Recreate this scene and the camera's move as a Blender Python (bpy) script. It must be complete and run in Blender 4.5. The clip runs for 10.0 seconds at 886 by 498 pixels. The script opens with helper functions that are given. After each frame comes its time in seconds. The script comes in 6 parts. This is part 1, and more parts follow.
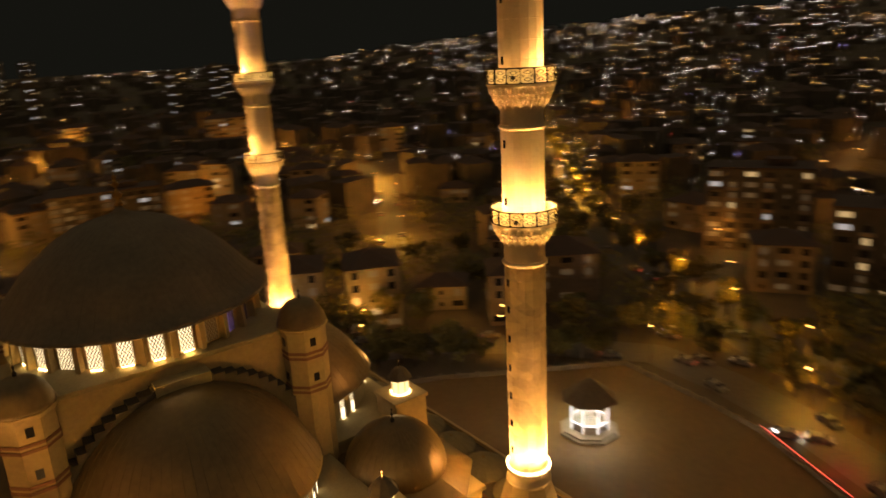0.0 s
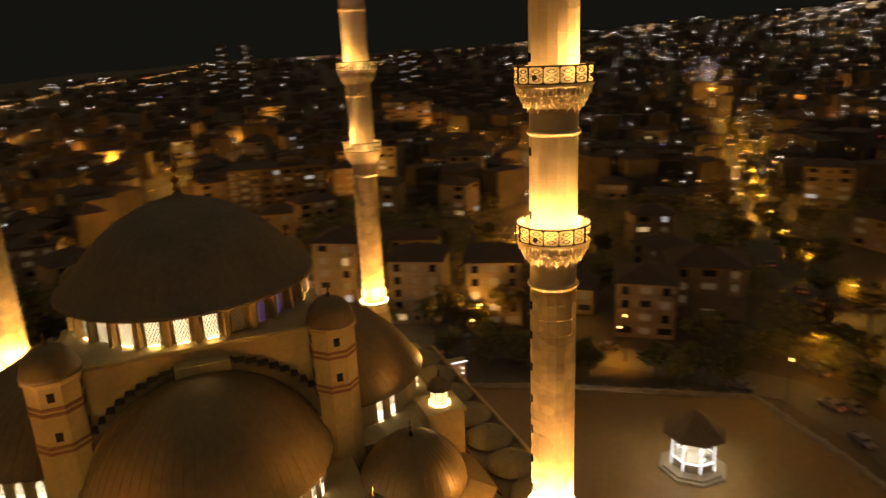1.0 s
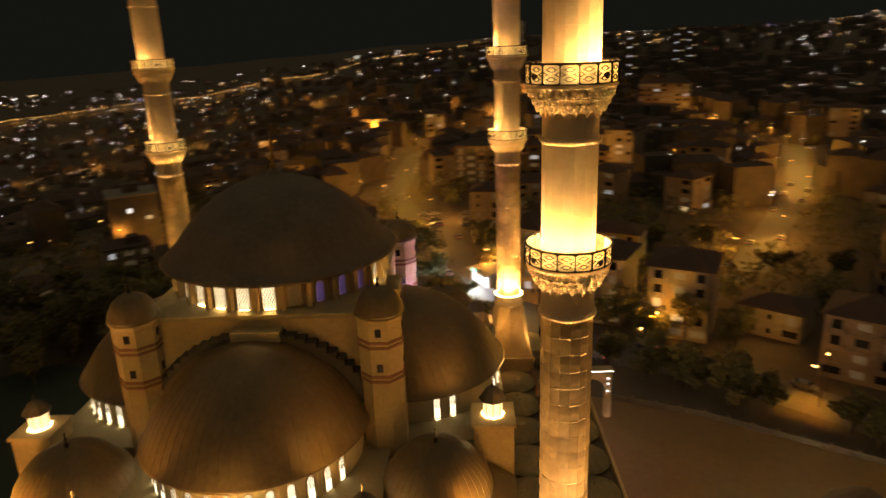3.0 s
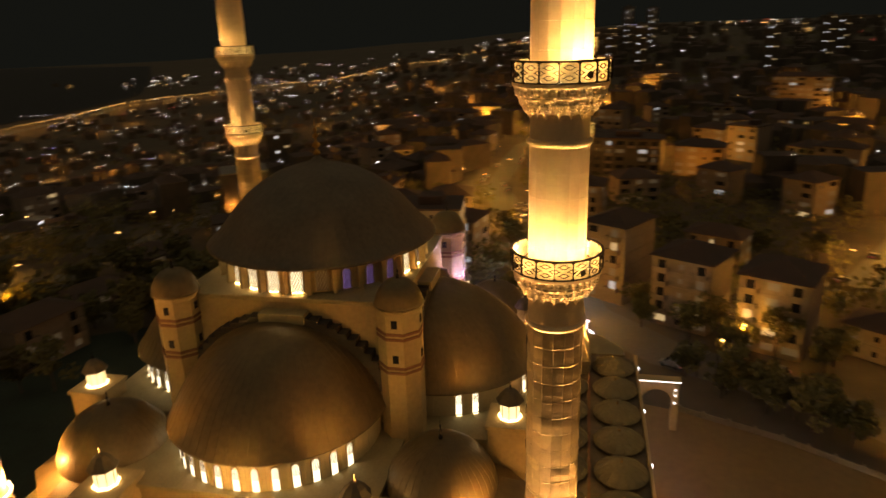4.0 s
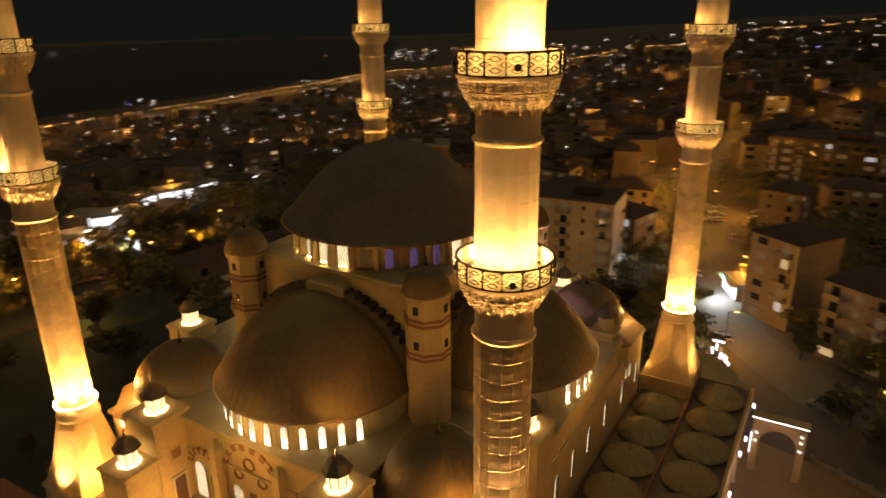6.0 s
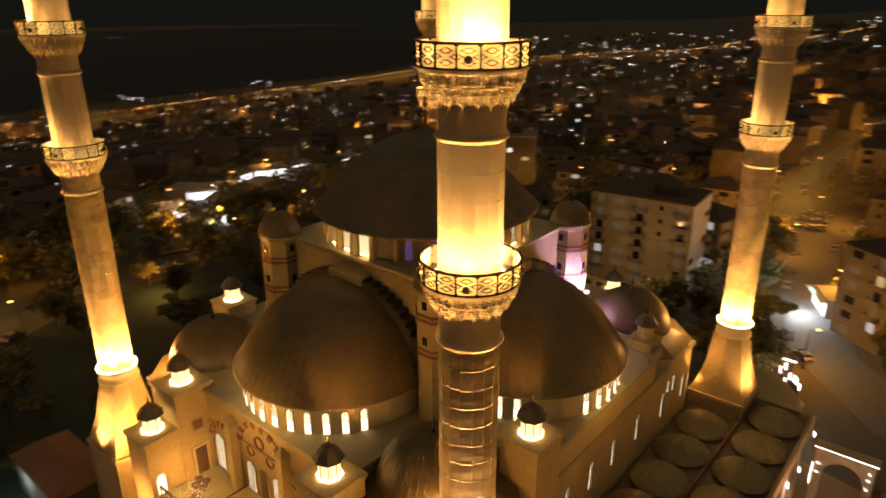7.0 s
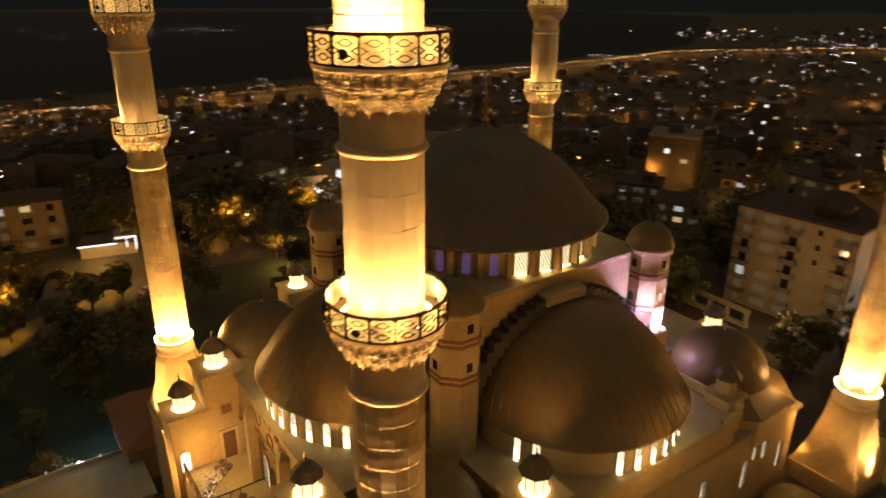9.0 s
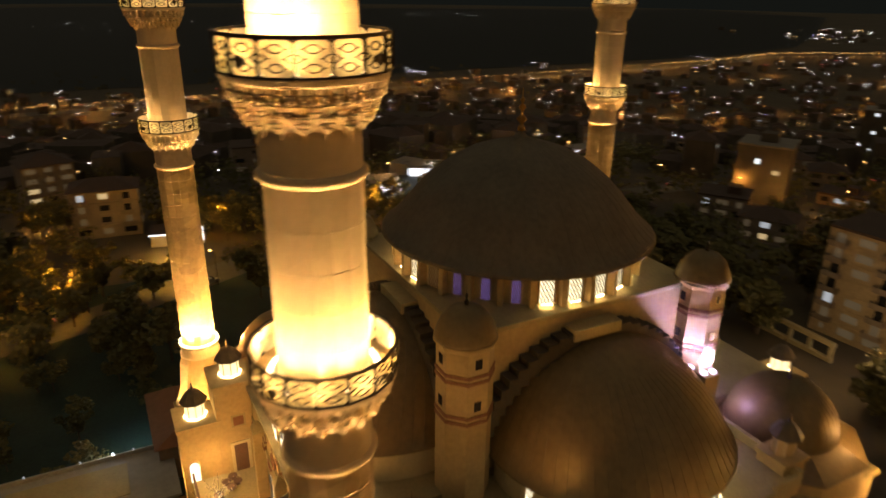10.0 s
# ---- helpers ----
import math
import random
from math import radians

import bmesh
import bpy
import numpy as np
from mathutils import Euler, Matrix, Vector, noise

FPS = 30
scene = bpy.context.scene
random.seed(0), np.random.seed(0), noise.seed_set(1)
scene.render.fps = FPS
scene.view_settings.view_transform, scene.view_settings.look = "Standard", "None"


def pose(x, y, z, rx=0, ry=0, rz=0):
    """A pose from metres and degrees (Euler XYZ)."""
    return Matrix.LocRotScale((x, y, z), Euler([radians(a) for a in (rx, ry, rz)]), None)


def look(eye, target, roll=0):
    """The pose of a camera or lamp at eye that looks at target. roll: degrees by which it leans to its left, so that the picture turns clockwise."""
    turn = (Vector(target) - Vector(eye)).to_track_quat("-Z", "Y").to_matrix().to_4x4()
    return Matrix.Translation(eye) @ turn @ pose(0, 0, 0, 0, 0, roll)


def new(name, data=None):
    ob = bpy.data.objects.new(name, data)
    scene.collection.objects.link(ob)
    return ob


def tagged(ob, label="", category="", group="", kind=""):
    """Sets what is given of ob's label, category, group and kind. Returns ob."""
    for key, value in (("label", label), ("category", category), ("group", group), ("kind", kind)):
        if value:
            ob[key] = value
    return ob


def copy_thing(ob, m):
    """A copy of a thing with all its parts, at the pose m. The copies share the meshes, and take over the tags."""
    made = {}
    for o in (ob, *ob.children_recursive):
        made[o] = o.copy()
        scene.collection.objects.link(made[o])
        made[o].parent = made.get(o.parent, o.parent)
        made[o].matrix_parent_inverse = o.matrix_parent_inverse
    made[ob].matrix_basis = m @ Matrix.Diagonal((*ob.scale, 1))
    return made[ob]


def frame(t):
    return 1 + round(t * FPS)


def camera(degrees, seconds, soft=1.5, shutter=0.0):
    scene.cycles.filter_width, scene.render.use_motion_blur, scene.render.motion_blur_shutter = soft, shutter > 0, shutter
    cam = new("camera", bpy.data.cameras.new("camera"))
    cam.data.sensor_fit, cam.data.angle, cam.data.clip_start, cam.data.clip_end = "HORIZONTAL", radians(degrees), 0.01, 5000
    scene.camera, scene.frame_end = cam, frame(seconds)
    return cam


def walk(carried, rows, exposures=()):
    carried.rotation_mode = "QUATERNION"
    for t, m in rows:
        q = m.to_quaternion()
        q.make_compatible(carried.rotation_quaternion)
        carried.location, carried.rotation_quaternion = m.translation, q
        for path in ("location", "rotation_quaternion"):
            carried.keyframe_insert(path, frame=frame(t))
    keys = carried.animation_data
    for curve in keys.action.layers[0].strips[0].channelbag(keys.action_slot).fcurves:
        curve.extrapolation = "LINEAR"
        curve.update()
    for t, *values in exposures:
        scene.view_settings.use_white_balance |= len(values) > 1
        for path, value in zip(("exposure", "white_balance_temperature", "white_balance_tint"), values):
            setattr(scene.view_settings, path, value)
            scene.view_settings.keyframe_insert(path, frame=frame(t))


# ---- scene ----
cam = camera(66.3, 10.0, soft=1.5, shutter=1.3)
PATH = [
    (0, (-14.518, -69.054, 64.612), (-13.373, -67.513, 64.051), -3.1),
    (0.5, (-7.227, -70.383, 64.594), (-6.312, -68.697, 64.027), -2.7),
    (1, (-0.835, -71.351, 64.629), (-0.15, -69.562, 64.056), -2.6),
    (1.5, (4.334, -71.693, 64.685), (4.826, -69.843, 64.104), -2.7),
    (2, (8.888, -71.731, 64.73), (9.196, -69.844, 64.142), -2.6),
    (2.5, (13.381, -71.49, 64.794), (13.505, -69.585, 64.199), -2.4),
    (4, (26.301, -69.021, 65.099), (25.903, -67.165, 64.471), -1.8),
    (4.5, (30.384, -67.811, 65.103), (29.822, -66.0, 64.469), -1.4),
    (5, (34.269, -66.09, 65.091), (33.548, -64.339, 64.446), -1.1),
    (5.5, (37.617, -63.938, 65.054), (36.769, -62.25, 64.398), -0.9),
    (7, (46.087, -55.7, 65.019), (44.884, -54.263, 64.321), -0.2),
    (7.5, (48.004, -52.416, 64.964), (46.701, -51.078, 64.249), 0.0),
    (8, (49.1, -49.103, 64.909), (47.718, -47.852, 64.185), 0.2),
    (8.5, (49.581, -45.417, 64.847), (48.12, -44.263, 64.118), 0.4),
    (9, (49.452, -41.928, 64.784), (47.924, -40.866, 64.05), 0.5),
    (9.5, (48.75, -38.217, 64.742), (47.159, -37.259, 64.002), 0.6),
    (10, (47.381, -34.438, 64.652), (45.732, -33.586, 63.909), 0.7),
]
walk(cam, [(t, look(eye, target, roll)) for t, eye, target, roll in PATH], [(0, 2.0, 7300, 16), (2, 2.0, 6950, 13), (5.5, 2.03, 6850, 14), (8.5, 2.06, 6700, 13), (10, 2.1, 6200, 10)])

# ---- world and exposure ----
scene.view_settings.exposure = 2.0
world = bpy.data.worlds.new("night")
scene.world = world
world.use_nodes = True
bg = world.node_tree.nodes["Background"]
bg.inputs["Color"].default_value = (0.95, 1.0, 0.78, 1)
bg.inputs["Strength"].default_value = 0.0017
sky_fill = bpy.data.lights.new("sky_fill", "SUN")          # soft fill lamp added to lift the dark roofs and ground
sky_fill.energy, sky_fill.color, sky_fill.angle = 0.084, (1.0, 0.81, 0.52), radians(150)
new("sky_fill", sky_fill).matrix_basis = look((5, -10, 120), (0, 0, 0))


# ---- materials ----
def material(name, color, rough=0.7, metal=0.0, var=0.15, scale=1.0, fine=8.0, bump=0.0, bump_scale=6.0, spread=0.0, tall=1.0, island=0.0):
    """Two scales of tone, fine relief; spread: tone from object to object; island: tone from block to block."""
    m = bpy.data.materials.new(name)
    m.use_nodes = True
    nt = m.node_tree
    b = nt.nodes["Principled BSDF"]
    b.inputs["Roughness"].default_value = rough
    b.inputs["Metallic"].default_value = metal
    co = nt.nodes.new("ShaderNodeTexCoord")
    a1 = nt.nodes.new("ShaderNodeTexNoise")
    a1.inputs["Scale"].default_value = scale
    a1.inputs["Detail"].default_value = 5
    a2 = nt.nodes.new("ShaderNodeTexNoise")
    a2.inputs["Scale"].default_value = fine
    a2.inputs["Detail"].default_value = 3
    for a in (a1, a2):
        nt.links.new(co.outputs["Object"], a.inputs["Vector"])
    add = nt.nodes.new("ShaderNodeMath")
    add.operation = "ADD"
    nt.links.new(a1.outputs["Fac"], add.inputs[0])
    nt.links.new(a2.outputs["Fac"], add.inputs[1])
    last = add
    if spread:
        info = nt.nodes.new("ShaderNodeObjectInfo")
        mul = nt.nodes.new("ShaderNodeMath")
        mul.operation = "MULTIPLY_ADD"
        mul.inputs[1].default_value = spread
        nt.links.new(info.outputs["Random"], mul.inputs[0])
        nt.links.new(add.outputs[0], mul.inputs[2])
        last = mul
    if island:
        cells = nt.nodes.new("ShaderNodeTexVoronoi")
        cells.inputs["Scale"].default_value = 1.0
        flat = nt.nodes.new("ShaderNodeMapping")
        flat.inputs["Scale"].default_value = (0.7, 0.7, 1.1)
        nt.links.new(co.outputs["Object"], flat.inputs["Vector"])
        nt.links.new(flat.outputs["Vector"], cells.inputs["Vector"])
        mul = nt.nodes.new("ShaderNodeMath")
        mul.operation = "MULTIPLY_ADD"
        mul.inputs[1].default_value = island
        nt.links.new(cells.outputs["Color"], mul.inputs[0])
        nt.links.new(last.outputs[0], mul.inputs[2])
        last = mul
    ramp = nt.nodes.new("ShaderNodeMapRange")
    ramp.inputs["From Min"].default_value = 0.55
    ramp.inputs["From Max"].default_value = 1.45 + spread + island
    ramp.inputs["To Min"].default_value = 1 - var
    ramp.inputs["To Max"].default_value = 1 + var
    nt.links.new(last.outputs[0], ramp.inputs["Value"])
    mix = nt.nodes.new("ShaderNodeVectorMath")
    mix.operation = "SCALE"
    mix.inputs[0].default_value = color
    nt.links.new(ramp.outputs["Result"], mix.inputs["Scale"])
    nt.links.new(mix.outputs[0], b.inputs["Base Color"])
    if bump:
        n3 = nt.nodes.new("ShaderNodeTexNoise")
        n3.inputs["Scale"].default_value = bump_scale
        n3.inputs["Detail"].default_value = 6
        sq = nt.nodes.new("ShaderNodeMapping")
        sq.inputs["Scale"].default_value = (tall, tall, 1.0)
        nt.links.new(co.outputs["Object"], sq.inputs["Vector"])
        nt.links.new(sq.outputs["Vector"], n3.inputs["Vector"])
        bp = nt.nodes.new("ShaderNodeBump")
        bp.inputs["Strength"].default_value = bump
        bp.inputs["Distance"].default_value = 0.1
        nt.links.new(n3.outputs["Fac"], bp.inputs["Height"])
        nt.links.new(bp.outputs["Normal"], b.inputs["Normal"])
    return m


def glow(name, color, strength, lights=True):
    m = bpy.data.materials.new(name)
    m.use_nodes = True
    b = m.node_tree.nodes["Principled BSDF"]
    b.inputs["Base Color"].default_value = (0.2, 0.2, 0.2, 1)
    b.inputs["Emission Color"].default_value = (*color, 1)
    b.inputs["Emission Strength"].default_value = strength
    if not lights:
        m.cycles.emission_sampling = "NONE"
    return m


STONE = material("limestone", (0.54, 0.42, 0.25), 0.75, var=0.18, scale=0.5, fine=3.0, bump=0.06, bump_scale=9.0, spread=0.5, tall=0.5, island=0.35)
STONE_LOW = material("weathered_limestone", (0.4, 0.275, 0.115), 0.7, var=0.5, scale=0.9, fine=2.6, bump=0.16, bump_scale=14.0, spread=0.4, tall=0.12, island=1.3)
STONE_WALL = material("ashlar", (0.44, 0.32, 0.145), 0.85, var=0.2, scale=0.3, fine=2.5, bump=0.3, bump_scale=2.5)
STONE_RED = material("red_stone", (0.22, 0.105, 0.05), 0.85, var=0.2)
LEAD = material("lead_sheet", (0.165, 0.115, 0.046), 0.46, metal=0.2, var=0.25, scale=0.35, fine=2.0, bump=0.15, bump_scale=1.2)
LEAD_DARK = material("weathered_lead", (0.128, 0.1, 0.06), 0.6, metal=0.1, var=0.3, scale=0.3, fine=2.0, bump=0.15, bump_scale=1.2)
LEAD_PALE = material("pale_lead", (0.2, 0.165, 0.08), 0.55, metal=0.1, var=0.25, scale=0.5, fine=2.5, bump=0.15, bump_scale=2.0)
LEAD_BLACK = material("blackened_lead", (0.055, 0.045, 0.032), 0.7, var=0.3, scale=0.5, fine=3.0)
DRUM_STONE = material("drum_ashlar", (0.52, 0.43, 0.25), 0.8, var=0.12, scale=0.4, fine=3.0, bump=0.15)
SLAB = material("roof_slab", (0.36, 0.29, 0.145), 0.85, var=0.2, scale=0.4, fine=4.0, bump=0.2)
IRON = material("dark_iron", (0.04, 0.03, 0.02), 0.5, metal=0.6, var=0.2)
GILT_IRON = material("gilt_iron", (0.13, 0.08, 0.035), 0.5, metal=0.3, var=0.2)
BRASS = material("gilt_brass", (0.35, 0.22, 0.07), 0.35, metal=1.0, var=0.2)
GLASS_DARK = material("dark_pane", (0.02, 0.02, 0.022), 0.15, var=0.1)
PAVE = material("court_paving", (0.175, 0.107, 0.032), 0.75, var=0.18, scale=0.05, fine=0.8, bump=0.1)
ASPHALT = material("asphalt", (0.085, 0.08, 0.07), 0.85, var=0.25, scale=0.05, fine=1.0)
EARTH = material("dry_ground", (0.075, 0.06, 0.038), 0.95, var=0.4, scale=0.01, fine=0.12)
WALL_STONE = material("court_wall_stone", (0.17, 0.135, 0.085), 0.85, var=0.3, scale=0.5, fine=3.0)
KERB = material("kerb_stone", (0.32, 0.29, 0.24), 0.85, var=0.2)
PLASTER = material("house_plaster", (0.22, 0.17, 0.12), 0.85, var=0.4, scale=0.15, fine=1.2, spread=0.8)
CREAM = material("cream_plaster", (0.36, 0.27, 0.15), 0.85, var=0.3, scale=0.2, fine=1.5)
# plaster darkened below its real colour to stand in for the unlit night
DIM_WALL = material("dimmed_plaster", (0.085, 0.07, 0.05), 0.9, var=0.5, scale=0.02, fine=0.2)
CONCRETE = material("concrete", (0.24, 0.21, 0.17), 0.85, var=0.25, scale=0.2, fine=1.5, spread=0.5)
TILE = material("roof_tile", (0.065, 0.04, 0.028), 0.85, var=0.35, scale=0.3, fine=4.0, bump=0.4, spread=0.5)
LATTICE = material("lattice_wood", (0.10, 0.07, 0.04), 0.7, var=0.2)
LEAF = material("foliage", (0.105, 0.095, 0.026), 0.7, var=0.4, scale=0.5, fine=3.0, spread=0.6)
GRASS = material("lawn", (0.018, 0.034, 0.022), 0.9, var=0.5, scale=0.15, fine=2.0, bump=0.5)
BARK = material("bark", (0.08, 0.06, 0.045), 0.9, var=0.3)
WARM_PANE = glow("lit_window_warm", (1.0, 0.84, 0.54), 0.6)
DRUM_PANE = glow("lit_drum_window", (1.0, 0.8, 0.46), 0.6)
PURPLE_PANE = glow("lit_window_violet", (0.46, 0.26, 0.76), 0.11)
AMBER_PANE = glow("lit_window_amber", (0.9, 0.42, 0.1), 0.02)
DRUM_STRIP = glow("bay_lamp_lens", (1.0, 0.68, 0.28), 16.0)
LANTERN = glow("lantern_glass", (1.0, 0.68, 0.3), 0.5)
LANTERN_RING = glow("lantern_foot_light", (1.0, 0.68, 0.28), 3.0)
FOOT_GLOW = glow("window_foot_light", (1.0, 0.75, 0.4), 0.9)
KIOSK_TUBE = glow("kiosk_tube", (0.9, 0.95, 1.0), 0.55)
FLOOD = glow("flood_lens", (1.0, 0.74, 0.36), 3.6)
BALCONY_RING = glow("balcony_flood_lens", (1.0, 0.76, 0.4), 2.8)
WHITE_TUBE = glow("white_tube", (0.95, 0.93, 1.0), 1.2)
ROOM_WHITE = glow("room_light_white", (0.85, 0.88, 0.9), 0.1, False)
STAIR_WHITE = glow("stair_light", (0.9, 0.92, 0.9), 0.3, False)
# faint glow added to unlit panes so they read less black
PANE_FILL = glow("pane_fill_glow", (0.9, 0.6, 0.3), 0.012, False)
ROOM_WARM = glow("room_light_warm", (1.0, 0.7, 0.32), 0.12, False)
CITY_WHITE = glow("city_light_white", (1.0, 0.94, 0.86), 2.2, False)
CITY_DIM = glow("city_light_faint", (1.0, 0.9, 0.76), 0.7, False)
CITY_WARM = glow("city_light_warm", (1.0, 0.55, 0.16), 1.5, False)
CITY_COLD = glow("city_light_blue", (0.45, 0.42, 1.0), 0.9, False)
CITY_RED = glow("city_light_red", (1.0, 0.1, 0.06), 0.35, False)
VIOLET_LENS = glow("violet_lens", (0.8, 0.62, 1.0), 1.2)
SHOP_WHITE = glow("shop_light_white", (0.9, 0.93, 1.0), 0.42)
SHOP_GREEN = glow("shop_light_green", (0.1, 0.9, 0.4), 0.4, False)
CAR_PAINT = material("car_paint", (0.1, 0.1, 0.105), 0.3, var=0.1, spread=1.2)
RUBBER = material("tyre", (0.02, 0.02, 0.02), 0.8, var=0.1)
WOOD = material("stained_wood", (0.12, 0.06, 0.03), 0.6, var=0.3)
HIGHWAY_LAMP = glow("highway_lamp", (1.0, 0.5, 0.12), 0.8, False)
SODIUM = glow("sodium_lamp", (1.0, 0.5, 0.12), 3.0, False)


def frosted(name, color):
    """A thin pierced panel that lets light through."""
    m = bpy.data.materials.new(name)
    m.use_nodes = True
    nt = m.node_tree
    out = nt.nodes["Material Output"]
    nt.nodes.remove(nt.nodes["Principled BSDF"])
    d, t, mix = nt.nodes.new("ShaderNodeBsdfDiffuse"), nt.nodes.new("ShaderNodeBsdfTranslucent"), nt.nodes.new("ShaderNodeMixShader")
    n1 = nt.nodes.new("ShaderNodeTexNoise")
    n1.inputs["Scale"].default_value = 3.0
    tone = nt.nodes.new("ShaderNodeVectorMath")
    tone.operation = "SCALE"
    tone.inputs[0].default_value = color
    grow = nt.nodes.new("ShaderNodeMath")
    grow.inputs[1].default_value = 0.5
    nt.links.new(n1.outputs["Fac"], grow.inputs[0])
    nt.links.new(grow.outputs[0], tone.inputs["Scale"])
    for b in (d, t):
        nt.links.new(tone.outputs[0], b.inputs["Color"])
    mix.inputs["Fac"].default_value = 0.62
    nt.links.new(d.outputs[0], mix.inputs[1])
    nt.links.new(t.outputs[0], mix.inputs[2])
    nt.links.new(mix.outputs[0], out.inputs["Surface"])
    return m


ALABASTER = frosted("pierced_panel", (0.86, 0.8, 0.62))


# ---- building helpers ----
def part(name, bm, mat, parent=None, label="", smooth=False, at=None):
    me = bpy.data.meshes.new(name)
    bm.normal_update()
    bm.to_mesh(me)
    bm.free()
    me.materials.append(mat)
    if smooth:
        me.polygons.foreach_set("use_smooth", [True] * len(me.polygons))
    return place(name, me, parent, label, at)


def place(name, me, parent=None, label="", at=None):
    ob = new(name, me)
    if parent:
        ob.parent = parent
    if at is not None:
        ob.matrix_basis = at
    if label:
        tagged(ob, label)
    return ob


def thing(name, at, label, category, group="", kind=""):
    ob = new(name)
    ob.empty_display_size = 0.2
    ob.matrix_basis = at
    return tagged(ob, label, category, group, kind)


def add_box(bm, x0, x1, y0, y1, z0, z1, m=None):
    ps = [(x0, y0, z0), (x1, y0, z0), (x1, y1, z0), (x0, y1, z0), (x0, y0, z1), (x1, y0, z1), (x1, y1, z1), (x0, y1, z1)]
    vs = [bm.verts.new((m @ Vector(p)) if m else p) for p in ps]
    for f in ((3, 2, 1, 0), (4, 5, 6, 7), (0, 1, 5, 4), (1, 2, 6, 5), (2, 3, 7, 6), (3, 0, 4, 7)):
        bm.faces.new([vs[i] for i in f])


def box(x0, x1, y0, y1, z0, z1, m=None):
    bm = bmesh.new()
    add_box(bm, x0, x1, y0, y1, z0, z1, m)
    return bm


def add_lathe(bm, prof, n=32, cx=0.0, cy=0.0, a0=0.0, a1=360.0, turn=0.0):
    """Turns a profile of (radius, height) about a vertical axis."""
    whole = abs(a1 - a0) >= 359.9
    cols = n if whole else n + 1
    rings = []
    for r, z in prof:
        if r < 1e-6:
            rings.append([bm.verts.new((cx, cy, z))])
        else:
            rings.append([bm.verts.new((cx + r * math.cos(radians(turn + a0 + (a1 - a0) * i / n)), cy + r * math.sin(radians(turn + a0 + (a1 - a0) * i / n)), z)) for i in range(cols)])
    for lo, hi in zip(rings, rings[1:]):
        for i in range(n):
            j = (i + 1) % cols
            if len(lo) == 1 and len(hi) == 1:
                continue
            if len(lo) == 1:
                bm.faces.new((lo[0], hi[j], hi[i]))
            elif len(hi) == 1:
                bm.faces.new((lo[i], lo[j], hi[0]))
            else:
                bm.faces.new((lo[i], lo[j], hi[j], hi[i]))


def lathe(prof, n=32, cx=0.0, cy=0.0, a0=0.0, a1=360.0, turn=0.0):
    bm = bmesh.new()
    add_lathe(bm, prof, n, cx, cy, a0, a1, turn)
    return bm


def arch_outline(w, h, n=8):
    """A round-headed opening's outline, in x and z, from its lower left."""
    r = w / 2
    return [(-r, 0), (r, 0)] + [(r * math.cos(math.pi * i / n), h - r + r * math.sin(math.pi * i / n)) for i in range(n + 1)]


def add_plate(bm, outline, y0, y1, m):
    """An upright plate with the given outline, from y0 to y1."""
    a = [bm.verts.new(m @ Vector((x, y0, z))) for x, z in outline]
    b = [bm.verts.new(m @ Vector((x, y1, z))) for x, z in outline]
    bm.faces.new(a)
    bm.faces.new(b[::-1])
    for i in range(len(a)):
        j = (i + 1) % len(a)
        bm.faces.new((a[j], a[i], b[i], b[j]))


def add_seams(bm, prof, count, cx=0.0, cy=0.0, a0=0.0, a1=360.0, wide=0.05, high=0.05):
    """Standing seams that run up a dome of that profile."""
    for k in range(count):
        a = radians(a0 + (a1 - a0) * (k + 0.5) / count)
        ca, sa = math.cos(a), math.sin(a)
        last = None
        for r, z in prof:
            w = min(wide, r * 0.12)
            row = [bm.verts.new((cx + rr * ca - s * sa, cy + rr * sa + s * ca, zz)) for s, rr, zz in ((-w, r - 0.02, z - 0.02), (0, r + high * 0.7, z + high), (w, r - 0.02, z - 0.02))]
            if last:
                bm.faces.new((last[0], last[1], row[1], row[0]))
                bm.faces.new((last[1], last[2], row[2], row[1]))
            last = row


def finial(parent, x, y, z, s=1.0):
    prof = [(0.0, 0), (0.16, 0.02), (0.1, 0.18), (0.05, 0.25), (0.2, 0.42), (0.05, 0.6), (0.04, 0.7), (0.14, 0.84), (0.03, 0.98), (0.09, 1.1), (0.02, 1.22), (0.02, 1.5), (0, 1.55)]
    return part("finial", lathe([(r * s, z + h * s) for r, h in prof], 10, x, y), BRASS, parent, "slim gilt brass finial with stacked balls", True)


def lamp(name, kind, at, watts, color, size=0.2, spot=None):
    d = bpy.data.lights.new(name, kind)
    d.energy, d.color = watts, color
    if kind == "AREA":
        d.size = size
    else:
        d.shadow_soft_size = size
    if spot:
        d.spot_size, d.spot_blend = radians(spot), 0.6 if spot < 100 else 1.0
    ob = new(name, d)
    ob.matrix_basis = at
    return ob


# ---- ground ----
def smooth(a, b, v):
    t = min(1.0, max(0.0, (v - a) / (b - a)))
    return t * t * (3 - 2 * t)


RISE = [(-180, -110), (-120, -110), (-80, -40), (-60, 30), (-20, 95), (10, 122), (30, 112), (45, 92), (55, 75), (63, 50), (75, 41), (85, 38), (93, 5), (103, -48), (112, -85), (125, -110), (180, -110)]


def ground_z(x, y):
    """The hill on which the mosque stands: level round it, falling to a plain, rising to a hillside."""
    r, a = math.hypot(x, y), math.degrees(math.atan2(y, x))
    for (a0, h0), (a1, h1) in zip(RISE, RISE[1:]):
        if a0 <= a <= a1:
            h = h0 + (h1 - h0) * smooth(a0, a1, a)
            break
    f = smooth(110, 850, r) if h < 0 else smooth(200, 1700, r)
    flat = smooth(110, 850, r) * (1 - abs(h) / 150) if h > 0 else 0
    return h * f - 6 * flat


